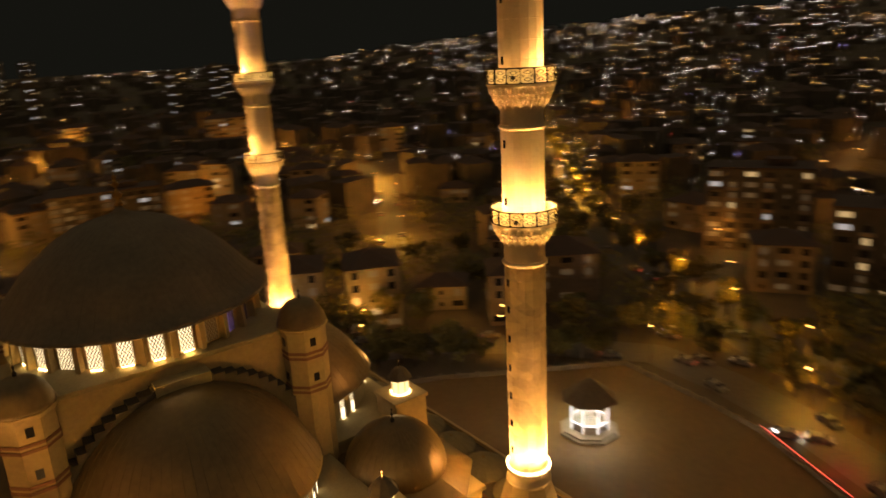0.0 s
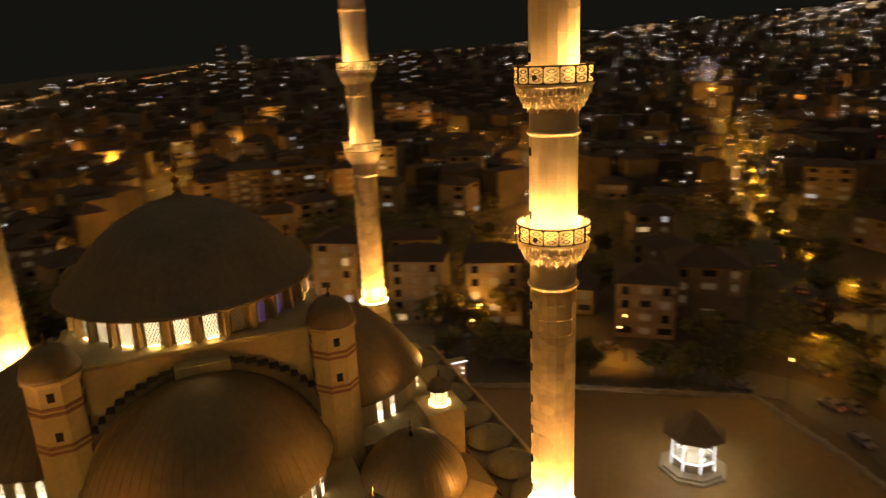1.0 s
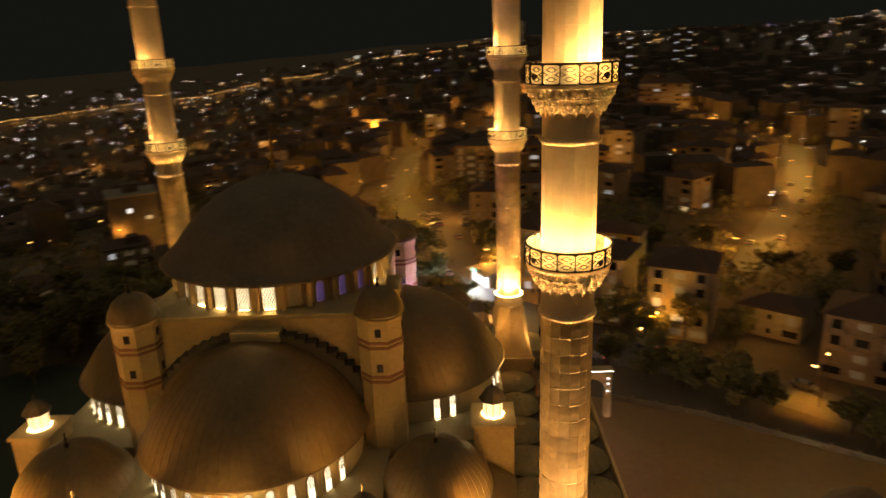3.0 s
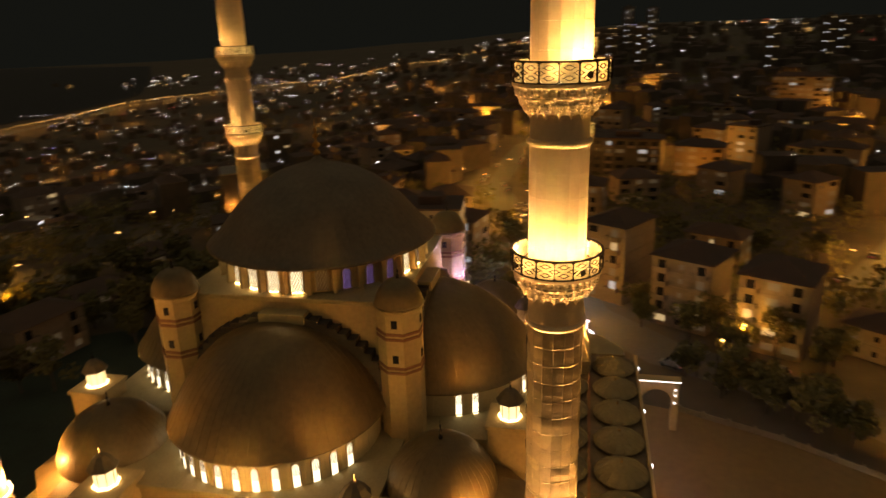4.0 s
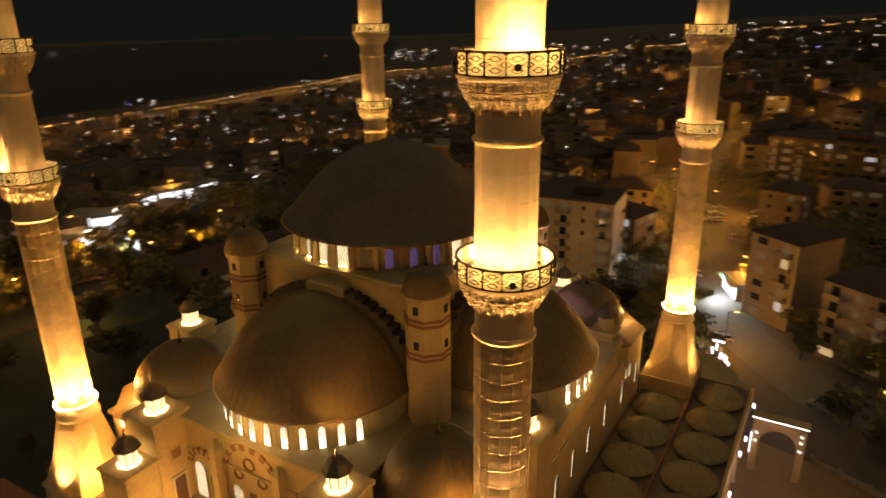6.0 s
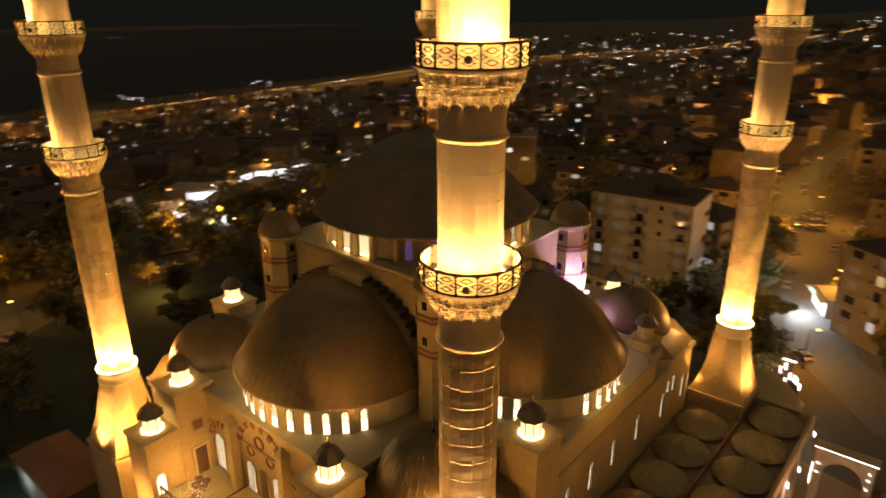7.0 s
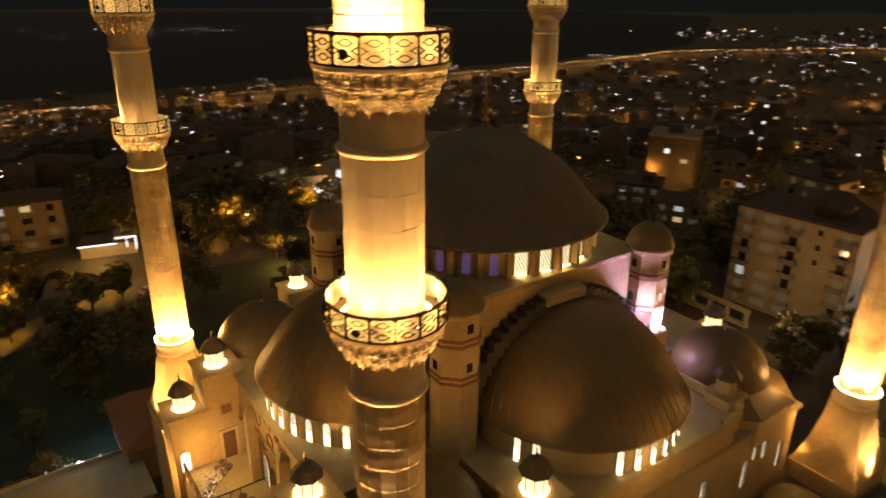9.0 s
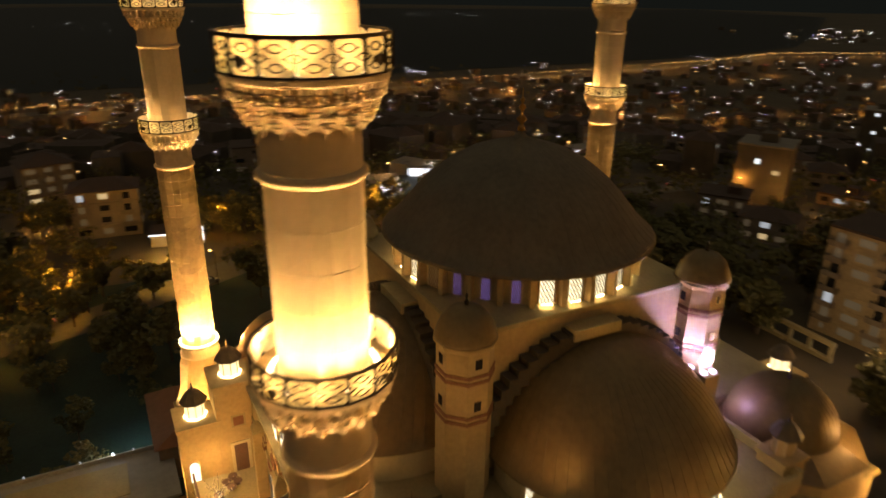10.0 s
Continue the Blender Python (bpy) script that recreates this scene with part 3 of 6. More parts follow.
def arched_window(parent, m, w, h, pane, grid=True, frame_d=0.12):
    bm = bmesh.new()
    add_plate(bm, arch_outline(w, h), 0.0, 0.05, m)
    win = part("window", bm, pane, parent)
    bm = bmesh.new()
    add_plate(bm, arch_outline(w + 0.26, h + 0.13), -0.06, 0.03, m)
    part("surround", bm, STONE, win)
    if grid:
        bm = bmesh.new()
        slim = w < 0.7 and pane is not PURPLE_PANE
        rows = max(4, int(h / 0.26))
        thick = 0.065 if pane is PURPLE_PANE else 0.03 if slim else 0.07
        for i in range(rows + 1):
            z = h * i / rows
            if slim and z < h * 0.42:
                continue
            half = w / 2 if z < h - w / 2 else math.sqrt(max(0.0, (w / 2) ** 2 - (z - h + w / 2) ** 2))
            if half < 0.05:
                continue
            for k in range(4):
                x = -half + (k + (0.5 if i % 2 else 0.25)) * half / 2
                if abs(x) < half and i < rows:
                    for to in (min(half, x + half / 4), max(-half, x - half / 4)):
                        bar(bm, (x, z), (to, z + h / rows), thick, 0.03, m @ Matrix.Translation((0, 0.07, 0)))
        part("lattice", bm, LATTICE, win)
    return win


def drum(cx, cy, z0, z1, r, count, a0, a1, w, h, pane_of, wall_mat=STONE_WALL, piers=0.35, pier_w=0.45):
    """A round drum with deep windows between piers."""
    whole = a1 - a0 > 359
    part("drum", lathe([(r, z0), (r, z1)], count * 2, cx, cy, a0, a1), wall_mat, mosque, "", True)
    for i in range(count):
        a = a0 + (a1 - a0) * (i + 0.5) / count
        if pane_of(a % 360) is None:
            continue
        m = Matrix.Translation((cx, cy, 0)) @ around(r + 0.02, a, z0 + 0.18)
        slim = 0.62 if pane_of(a % 360) is PURPLE_PANE else 1.0
        win = arched_window(mosque, m, w * slim, h * (0.8 if slim < 1 else 1.0), pane_of(a % 360))
        if pane_of(a % 360) is WARM_PANE:
            part("foot_light", box(-w * 0.4, w * 0.4, 0.1, 0.2, -0.14, -0.08, m), FOOT_GLOW, win, "small warm light at the window's foot")
    for i in range(count + (0 if whole else 1)):
        a = a0 + (a1 - a0) * i / count
        m = Matrix.Translation((cx, cy, 0)) @ around(r, a, 0)
        bm = bmesh.new()
        p = [(-pier_w / 2, -0.1), (pier_w / 2, -0.1), (pier_w * 0.42, piers), (-pier_w * 0.42, piers)]
        lo = [bm.verts.new(m @ Vector((x, y * (1.25 if y > 0 else 1), z0))) for x, y in p]
        up = [bm.verts.new(m @ Vector((x, y, z1 - 0.1))) for x, y in p]
        bm.faces.new(up)
        for k in range(4):
            bm.faces.new((lo[k], lo[(k + 1) % 4], up[(k + 1) % 4], up[k]))
        part("pier", bm, wall_mat, mosque)


def dome(name, prof, n, cx, cy, seams, mat, a0=0.0, a1=360.0, label=""):
    ob = part(name, lathe(prof, n, cx, cy, a0, a1), mat, mosque, label, True)
    bm = bmesh.new()
    add_seams(bm, prof[2:-2], seams, cx, cy, a0, a1, wide=0.035, high=0.012)
    part("seams", bm, mat, ob)
    return ob


def main_pane(a):
    return PURPLE_PANE if 295 < a < 333 else AMBER_PANE if 282 < a < 296 else DRUM_PANE


drum(CX, CY, 40.9, 43.75, 10.7, 28, 0, 360, 1.15, 2.45, main_pane, piers=0.55, pier_w=0.5)
MAIN = [(10.6, 43.7), (12.2, 43.62), (12.33, 43.75), (12.05, 44.0), (11.5, 44.45), (10.85, 45.1), (10.1, 46.0), (9.1, 47.2), (7.8, 48.5), (6.2, 49.7), (4.4, 50.7), (2.6, 51.3), (1.3, 51.65), (0.6, 51.95), (0.25, 52.3), (0.0, 52.5)]
dome("great_dome", MAIN, 96, CX, CY, 56, LEAD_DARK, label="great dome in dark weathered lead")
finial(mosque, CX, CY, 52.4, 2.4)

HALF = [(9.6, 0.0), (10.45, -0.06), (10.55, 0.05), (10.38, 0.2), (10.12, 0.6), (9.85, 1.2), (9.45, 2.1), (8.85, 3.2), (7.95, 4.4), (6.7, 5.6), (5.2, 6.6), (3.5, 7.4), (1.8, 7.9), (0.0, 8.1)]


def half_dome(cx, cy, z, facing, lit):
    """A half dome on its windowed drum, leaning back to the dome base, with a stepped arch over it."""
    back = Vector((-math.cos(radians(facing)), -math.sin(radians(facing)), 0))

    def lean(bm):
        for v in bm.verts:
            v.co += back * 2.0 * (max(0.0, v.co.z - z) / 8.1) ** 1.2
        return bm

    prof = [(r, z + h) for r, h in HALF]
    shell = part("half_dome", lean(lathe(prof, 96, cx, cy)), LEAD, mosque, "half dome in brown lead sheets with fine raised seams", True)
    bm = bmesh.new()
    add_seams(bm, prof[3:-3], 64, cx, cy, wide=0.035, high=0.018)
    part("seams", lean(bm), LEAD, shell)
    drum(cx, cy, 27.4, z + 0.02, 9.7, 19, facing - 97, facing + 97, 0.6, 2.25, lit, wall_mat=DRUM_STONE, piers=0.03, pier_w=0.16)
    out = Vector((math.cos(radians(facing)), math.sin(radians(facing)), 0))
    m = Matrix.Translation((CX, CY, 0)) @ around(11.0, facing, 0)
    steps = 14
    for s in (-1, 1):
        for i in range(steps):
            a = radians(8 + 80 * (i + 0.5) / steps)
            x, zz = 10.6 * math.sin(a), 29.9 + 9.3 * math.cos(a)
            part("arch_step", box(s * x - 0.55, s * x + 0.55, -0.05, 1.25 + 0.02 * i, zz - 1.5, zz, m), LEAD_BLACK, mosque)
    part("arch_crown", box(-2.3, 2.3, -0.05, 1.5, 38.4, 39.35, m), SLAB, mosque, "pale slab on the crown of the stepped arch")


half_dome(-1.9, -15.2, 30.6, 270, lambda a: WARM_PANE if 100 < a < 341 else None)
half_dome(11.7, -0.9, 30.2, 0, lambda a: WARM_PANE if (a > 330 or a < 100 or 288 < a < 303) else None)
half_dome(-1.9, 12.0, 30.4, 90, lambda a: WARM_PANE)
half_dome(-14.8, -0.9, 30.4, 180, lambda a: WARM_PANE)


def stair_turret(x, y):
    """An eight-sided weight turret with two bands and a lead cupola."""
    t = part("weight_turret", lathe([(2.15, 26.0), (2.15, 40.3), (2.32, 40.45), (2.4, 40.75), (2.1, 40.85)], 8, x, y, turn=22.5), STONE_WALL, mosque, "octagonal stone turret with red bands")
    for z in (38.45, 37.95, 35.05, 34.55):
        part("band", lathe([(2.1, z - 0.13), (2.24, z - 0.13), (2.24, z + 0.13), (2.1, z + 0.13)], 8, x, y, turn=22.5), STONE_RED, t, "dull red stone band")
    for z in (39.45, 35.95):
        for a in range(0, 360, 90):
            m = Matrix.Translation((x, y, 0)) @ around(2.0, a, z)
            part("opening", box(-0.28, 0.28, -0.1, 0.03, -0.4, 0.4, m), GLASS_DARK, t)
    prof = [(2.1, 40.8), (2.35, 40.85), (2.3, 41.1), (2.1, 41.7), (1.75, 42.4), (1.2, 42.95), (0.6, 43.2), (0.0, 43.3)]
    part("cupola", lathe(prof, 32, x, y), LEAD, t, "small lead cupola", True)
    part("spike", lathe([(0.14, 43.2), (0.18, 43.5), (0.05, 43.7), (0.12, 43.95), (0.02, 44.2), (0, 44.7)], 8, x, y), IRON, t, "", True)


for x, y in ((10.0, -13.2), (-12.9, -13.2), (9.9, 10.3), (-12.9, 10.3)):
    stair_turret(x, y)


def lantern(x, y, z, lit=True, pier=1.75, drop=4.0):
    """A pier that carries a small eight-sided lantern."""
    p = part("lantern_pier", box(x - pier, x + pier, y - pier, y + pier, z - drop, z - 0.35), STONE_WALL, mosque, "square stone pier with a flat cap")
    part("pier_cap", box(x - pier - 0.2, x + pier + 0.2, y - pier - 0.2, y + pier + 0.2, z - 0.35, z), STONE_WALL, p)
    part("lantern", lathe([(0.98, z), (0.98, z + 0.12), (0.92, z + 0.14), (0.92, z + 1.75), (1.0, z + 1.8)], 8, x, y), LANTERN if lit else STONE_WALL, p, "small eight-sided lantern glowing warm white" if lit else "small unlit eight-sided stone lantern")
    if lit:
        part("foot_light", lathe([(1.0, z + 0.02), (1.14, z + 0.02), (1.14, z + 0.14), (1.0, z + 0.14)], 8, x, y), LANTERN_RING, p, "ring of bright warm light at the lantern's foot")
    for k in range(8):
        part("corner_post", box(-0.035, 0.035, -0.04, 0.04, z + 0.14, z + 1.76, Matrix.Translation((x, y, 0)) @ around(0.92, 45 * k, 0)), STONE, p)
    prof = [(0.9, z + 1.78), (1.32, z + 1.7), (1.34, z + 1.8), (1.1, z + 2.1), (0.85, z + 2.5), (0.45, z + 2.85), (0.0, z + 3.0)]
    part("cupola", lathe(prof, 8, x, y), LEAD_DARK, p, "dark lead cupola")
    part("spike", lathe([(0.1, z + 2.95), (0.14, z + 3.2), (0.04, z + 3.35), (0.1, z + 3.55), (0.02, z + 3.7), (0, z + 4.1)], 8, x, y), IRON, p, "", True)


for x, y, z, lit, pier, drop in ((9.5, -26.6, 28.2, True, 2.0, 14), (-13.3, -26.6, 28.2, True, 2.0, 14), (20.3, -13.2, 29.8, True, 1.9, 14), (19.5, 11.8, 28.6, False, 1.3, 4), (9.1, 25.0, 27.0, True, 1.8, 14), (-13.3, 25.0, 28.0, True, 1.8, 14), (-24.6, -12.7, 29.2, True, 1.9, 14), (-24.0, 11.6, 29.0, True, 1.9, 14), (-13.3, -30.3, 24.4, True, 1.9, 24.0), (9.5, -30.3, 24.4, True, 1.9, 24.0)):
    lantern(x, y, z, lit, pier, drop)


def corner_dome(x, y, k=1.0):
    b = part("corner_drum", lathe([(7.4, 22.0), (7.4, 25.2)], 8, x, y, turn=22.5), STONE_WALL, mosque, "eight-sided stone drum of a corner dome")
    part("skirt", lathe([(7.7, 25.2), (7.75, 25.35), (4.7, 26.7), (0, 26.7)], 8, x, y, turn=22.5), LEAD, b, "lead skirt roof")
    prof = [(r * k, 26.5 + (z - 26.5) * k) for r, z in ((4.55, 26.5), (4.6, 26.7), (4.5, 27.3), (4.15, 28.3), (3.6, 29.1), (2.8, 29.9), (1.9, 30.45), (0.9, 30.75), (0.0, 30.85))]
    part("corner_cupola", lathe(prof, 64, x, y), LEAD, b, "ribbed lead dome", True)
    bm = bmesh.new()
    add_seams(bm, prof[1:-1], 40, x, y, wide=0.04, high=0.014)
    part("seams", bm, LEAD, b)
    part("spike", lathe([(r, z + 4.3 * (k - 1)) for r, z in ((0.16, 30.7), (0.22, 31.1), (0.06, 31.3), (0.16, 31.6), (0.04, 31.9), (0.1, 32.1), (0.02, 32.3), (0, 33.0))], 8, x, y), IRON, b, "", True)
    return b


for x, y in ((15.0, -19.8), (-17.5, -19.8), (14.8, 18.0), (-17.5, 18.0)):
    corner_dome(x, y, 1.15 if x < 0 else 1.08)


# south front: arches over a terrace between the piers
def voussoir_arch(cx, zc, r, y, depth=0.25, wide=0.7):
    t = None
    n = 17
    for i in range(n):
        a0, a1 = math.pi * i / n, math.pi * (i + 0.94) / n
        out = [(cx + rr * math.cos(a), zc + rr * math.sin(a)) for rr, a in ((r, a0), (r + wide, a0), (r + wide, a1), (r, a1))]
        bm = bmesh.new()
        add_plate(bm, out[::-1], y - depth, y + 0.05, Matrix.Identity(4))
        part("voussoir", bm, STONE_RED if i % 2 else STONE_WALL, mosque)


def medallion(x, z, r, y):
    m = Matrix.Translation((x, y, z)) @ Matrix.Rotation(math.pi / 2, 4, "X")
    bm = lathe([(r * 0.7, 0.0), (r * 0.75, 0.14), (r, 0.14), (r, 0.0)], 24)
    bm.transform(m)
    part("medallion", bm, STONE_RED, mosque, "round carved stone medallion", True)


SY = HALL[2] - 0.15
for ax, zc, r in ((-9.0, 22.0, 1.75), (-2.4, 23.3, 3.15), (4.6, 22.0, 1.75)):
    voussoir_arch(ax, zc, r, SY, wide=0.62)
for x, z, r in ((-2.55, 24.8, 0.75), (-1.0, 23.3, 0.62), (-4.1, 23.3, 0.62)):
    medallion(x, z, r, SY - 0.02)
for ax, z, w, h, pane in ((-9.8, 18.4, 1.3, 4.1, WARM_PANE), (-7.9, 18.4, 0.9, 3.0, AMBER_PANE), (-4.5, 18.3, 1.1, 3.4, WARM_PANE), (-2.4, 18.3, 1.1, 3.4, AMBER_PANE), (-0.3, 18.3, 1.1, 3.4, WARM_PANE), (4.6, 18.3, 1.3, 3.6, WARM_PANE)):
    arched_window(mosque, Matrix.Translation((ax, SY - 0.03, z)) @ Matrix.Rotation(math.pi, 4, "Z"), w, h, pane)
part("terrace", box(-11.4, 7.6, -31.6, SY, 17.4, 18.0), SLAB, mosque, "paved terrace between the front piers")
part("terrace_wall", box(-11.4, 7.6, -31.6, -31.2, 0, 17.4), STONE_WALL, mosque)
for i in range(20):
    x = -11.3 + 18.9 * i / 19
    part("baluster", box(x - 0.06, x + 0.06, -31.5, -31.38, 18.0, 19.05), BRASS, mosque)
part("terrace_rail", box(-11.4, 7.6, -31.56, -31.32, 19.05, 19.17), WOOD, mosque)
part("side_rail", box(-5.0, -4.9, -31.2, SY, 18.8, 18.9), IRON, mosque)
for i, (x, y) in enumerate(((-10.2, -27.9), (-9.3, -27.6), (-9.6, -28.6), (-8.7, -28.3), (-4.2, -27.9), (-3.3, -27.4), (-3.9, -28.8))):
    c = thing("terrace_stool", pose(x, y, 18.0), "low round dark wooden stool on the terrace", "stool", "stools on the terrace")
    part("seat", lathe([(0, 0.36), (0.42, 0.36), (0.45, 0.42), (0.42, 0.48), (0, 0.48)], 16), WOOD, c)
    part("leg", lathe([(0.22, 0), (0.12, 0.1), (0.12, 0.36)], 10), WOOD, c)


def light_shrub(x, y, z):
    """A bare shrub wound with small bulbs."""
    rnd = random.Random(5)
    t = thing("light_shrub", pose(x, y, z), "bare potted shrub wound with warm string lights", "shrub")
    part("pot", lathe([(0.35, 0), (0.5, 0.5), (0.45, 0.5), (0, 0.4)], 14), STONE_RED, t)
    for i in range(20):
        a, b = rnd.uniform(0, PI2), rnd.uniform(0.3, 1.1)
        d = Vector((math.cos(a) * math.sin(b), math.sin(a) * math.sin(b), math.cos(b)))
        ln = rnd.uniform(1.4, 2.8)
        m = Matrix.Translation((0, 0, 0.4)) @ d.to_track_quat("Z", "Y").to_matrix().to_4x4()
        tw = part("branch", lathe([(0.03, 0), (0.015, ln)], 5), BARK, t, at=m)
        for k in range(3):
            part("bulb", lathe([(0, -0.05), (0.05, 0), (0, 0.05)], 6), LANTERN, tw, "small warm bulb", at=Matrix.Translation((0.03, 0, ln * (0.4 + 0.3 * k))))


light_shrub(-8.0, -29.6, 18.0)
light_shrub(-6.3, -30.6, 18.0)
light_shrub(-3.6, -30.6, 18.0)
# the west pier's lit niche, and the carved square panel beside it
arched_window(mosque, Matrix.Translation((-11.36, -31.2, 18.1)) @ Matrix.Rotation(-math.pi / 2, 4, "Z"), 0.9, 2.2, WARM_PANE, False)
for x0, x1 in ((-11.3, -11.2), (7.4, 7.5)):
    panel = part("square_panel", box(x0, x1, -27.1, -26.1, 23.4, 24.4), STONE_RED, mosque, "small square carved panel")
    part("panel_frame", box(x0 - 0.02, x1 - 0.04 if x0 < 0 else x1 + 0.02, -27.3, -25.9, 23.2, 24.6), SLAB, panel)
    door = part("terrace_door", box(x0 - 0.02, x1 - 0.02, -27.3, -26.0, 18.0, 21.2), WOOD, mosque, "dark wooden terrace door in a pale stone frame")
    for y0, y1, z0, z1 in ((-27.6, -27.3, 18.0, 21.5), (-26.0, -25.7, 18.0, 21.5), (-27.3, -26.0, 21.2, 21.5)):
        part("door_frame", box(x0, x1 + 0.04, y0, y1, z0, z1), DRUM_STONE, door)
# buttress between the two arches
for x in (-6.5, 1.7):
    part("buttress", box(x - 0.4, x + 0.4, SY - 1.0, SY, 18.0, 25.6), STONE_WALL, mosque, "square stone buttress between two arches")
    part("buttress_cap", lathe([(0.75, 25.6), (0.75, 25.8), (0.3, 26.5), (0.0, 26.7)], 4, x, SY - 0.5, turn=45), SLAB, mosque)
for y in (-30.9, -29.9, -28.9, -27.9):
    part("rail_post", box(-5.0, -4.9, y, y + 0.08, 18.0, 18.9), GILT_IRON, mosque)

# east wall: tall lit windows in two rows
for y, z in ((-20.5, 18.0), (-16.0, 18.0), (-7.6, 18.0), (-2.9, 18.0), (2.0, 18.0), (7.9, 18.0), (14.9, 17.3), (16.3, 20.1), (18.0, 19.6), (21.2, 17.2)):
    arched_window(mosque, Matrix.Translation((HALL[1] + 0.04, y, z)) @ Matrix.Rotation(-math.pi / 2, 4, "Z"), 0.75, 2.9, WARM_PANE)
for x in (-20.5, -17.0, 13.5, 17.0):
    arched_window(mosque, Matrix.Translation((x, HALL[2] - 0.04, 18.0)) @ Matrix.Rotation(math.pi, 4, "Z"), 1.0, 2.4, WARM_PANE)
for x, y, a in ((-19.4, -26.56, 270), (-16.6, -26.56, 270), (17.0, -26.56, 270), (20.9, -18.0, 0), (20.7, 16.0, 0)):
    arched_window(mosque, Matrix.Translation((x, y - 0.1 if a == 270 else y, 24.2)) @ Matrix.Rotation(math.pi if a == 270 else -math.pi / 2, 4, "Z"), 0.5, 0.9, WARM_PANE, False)
# lamps that wash roofs, walls and turret; most points below are unseen, added fill
GOLD = (1.0, 0.52, 0.15)
for x, y, z, w in ((-19.8, -30.0, 19.5, 600), (-16.4, -29.0, 22.0, 260), (19.8, -30.6, 19.0, 700), (28.6, -20.5, 18.5, 160), (20.5, 29.0, 18.0, 160), (22.6, 22.8, 22.6, 60), (-8.6, -29.6, 20.4, 150), (-13.4, -34.4, 17.6, 240), (3.5, -29.0, 20.0, 120), (9.6, -34.4, 17.6, 300), (-28.0, 23.0, 18, 500), (-1.5, -29.0, 29.6, 330), (24.5, -1.0, 29.5, 130), (20.4, -25.2, 28.0, 200), (-21.5, -24.6, 28.0, 500), (20.4, 22.4, 27.5, 120), (21.9, 23.9, 18.6, 20)):
    lamp("wall_fill", "POINT", pose(x, y, z), w, GOLD, 0.3)
for i in range(28):
    a = 360 * (i + 0.5) / 28
    if main_pane(a) is DRUM_PANE:
        part("bay_lamp", box(-0.45, 0.45, -0.025, 0.025, 0, 0.03, Matrix.Translation((CX, CY, 0)) @ around(10.92, a, 40.98)), DRUM_STRIP, mosque, "small warm flood in a window bay")
part("turret_buttress", box(11.6, 12.9, 9.3, 11.0, 27.0, 32.5), STONE_WALL, mosque)
for x, y in ((12.25, 9.7), (12.4, 10.6)):
    lamp("violet_flood", "SPOT", look((x, y, 32.9), (10.9, y - 0.1, 38.5)), 1300, (0.66, 0.46, 1.0), 0.12, 95)
    part("violet_lamp", box(x - 0.22, x + 0.22, y - 0.22, y + 0.22, 32.5, 32.75), VIOLET_LENS, mosque, "violet flood lamp")
# unseen spots added to warm the dome base and half domes
for x, y, z, tx, ty, tz, w in ((9.5, -27.4, 31.6, 3.5, -12.7, 36.5, 520), (-13.3, -27.4, 31.6, -7.0, -12.7, 36.5, 520), (21.2, -13.2, 33.2, 9.5, -6.0, 37.0, 200), (20.9, 11.8, 32.0, 9.5, 4.0, 37.0, 150)):
    lamp("roof_fill", "SPOT", look((x, y, z), (tx, ty, tz)), w, (1.0, 0.46, 0.12), 0.3, 85)
part("lamp_bracket", box(11.7, 12.1, 8.1, 8.5, 30.5, 33.3), IRON, mosque)
part("violet_lamp", box(11.68, 12.12, 8.08, 8.52, 33.3, 33.5), VIOLET_LENS, mosque, "violet flood lamp")
lamp("violet_flood", "SPOT", look((11.9, 8.3, 33.7), (10.5, 9.1, 39.0)), 950, (0.66, 0.46, 1.0), 0.12, 100)
lamp("violet_wash", "POINT", pose(11.6, 12.0, 30.2), 200, (0.62, 0.42, 1.0), 0.9)

part("roof_parapet", box(13.0, HALL[1] + 0.4, CY + 12.95, CY + 13.35, 27.4, 28.3), SLAB, mosque)
part("roof_parapet", box(HALL[1] + 0.1, HALL[1] + 0.5, CY + 10.2, CY + 12.95, 27.4, 28.0), SLAB, mosque)

# ---- court, portico, gate, fountain ----
slab("court_paving", [(-32, -42), (30, -50), (66, -58), (78, -38), (87, -19), (89, -8), (91, 12), (59, 33), (44, 40), (20, 46), (-32, 46)], -0.1, 0.0, PAVE, "broad brown stone-paved court round the mosque", "pavement")


slab("lawn", [(-112, -90), (-40, -70), (-32.2, -42), (-32.2, 46), (-70, 60), (-104, 40), (-106, 0)], -0.1, 0.02, GRASS, "dark lawn beside the mosque", "lawn")


slab("verge", [(43, 42.5), (59.6, 34.6), (92.3, 12.8), (99, 5), (82, 30), (63, 46.5), (45, 54)], -0.1, 0.015, EARTH, "dark bare verge outside the court wall", "ground")


def low_pavilion():
    t = thing("low_pavilion", Matrix.Identity(4), "low flat-roofed stone pavilion edged with small white lights", "pavilion")
    part("wall", box(-39.0, -28.8, -56, -32.6, 0, 3.2), CONCRETE, t)
    part("roof", box(-39.4, -28.4, -56.4, -32.2, 3.2, 3.5), KERB, t, "pale flat roof slab")
    part("parapet", box(-39.4, -39.1, -56.4, -32.2, 3.5, 4.1), KERB, t)
    part("roof_panel", box(-37.5, -31.0, -52, -38, 3.5, 3.62), SLAB, t)
    for i in range(3):
        part("edge_lamp", lathe([(0, 0), (0.12, 0.05), (0.12, 0.3), (0, 0.36)], 8), ROOM_WHITE, t, "small white lamp", at=pose(-39.25, -50 + 6.5 * i, 4.1))


low_pavilion()


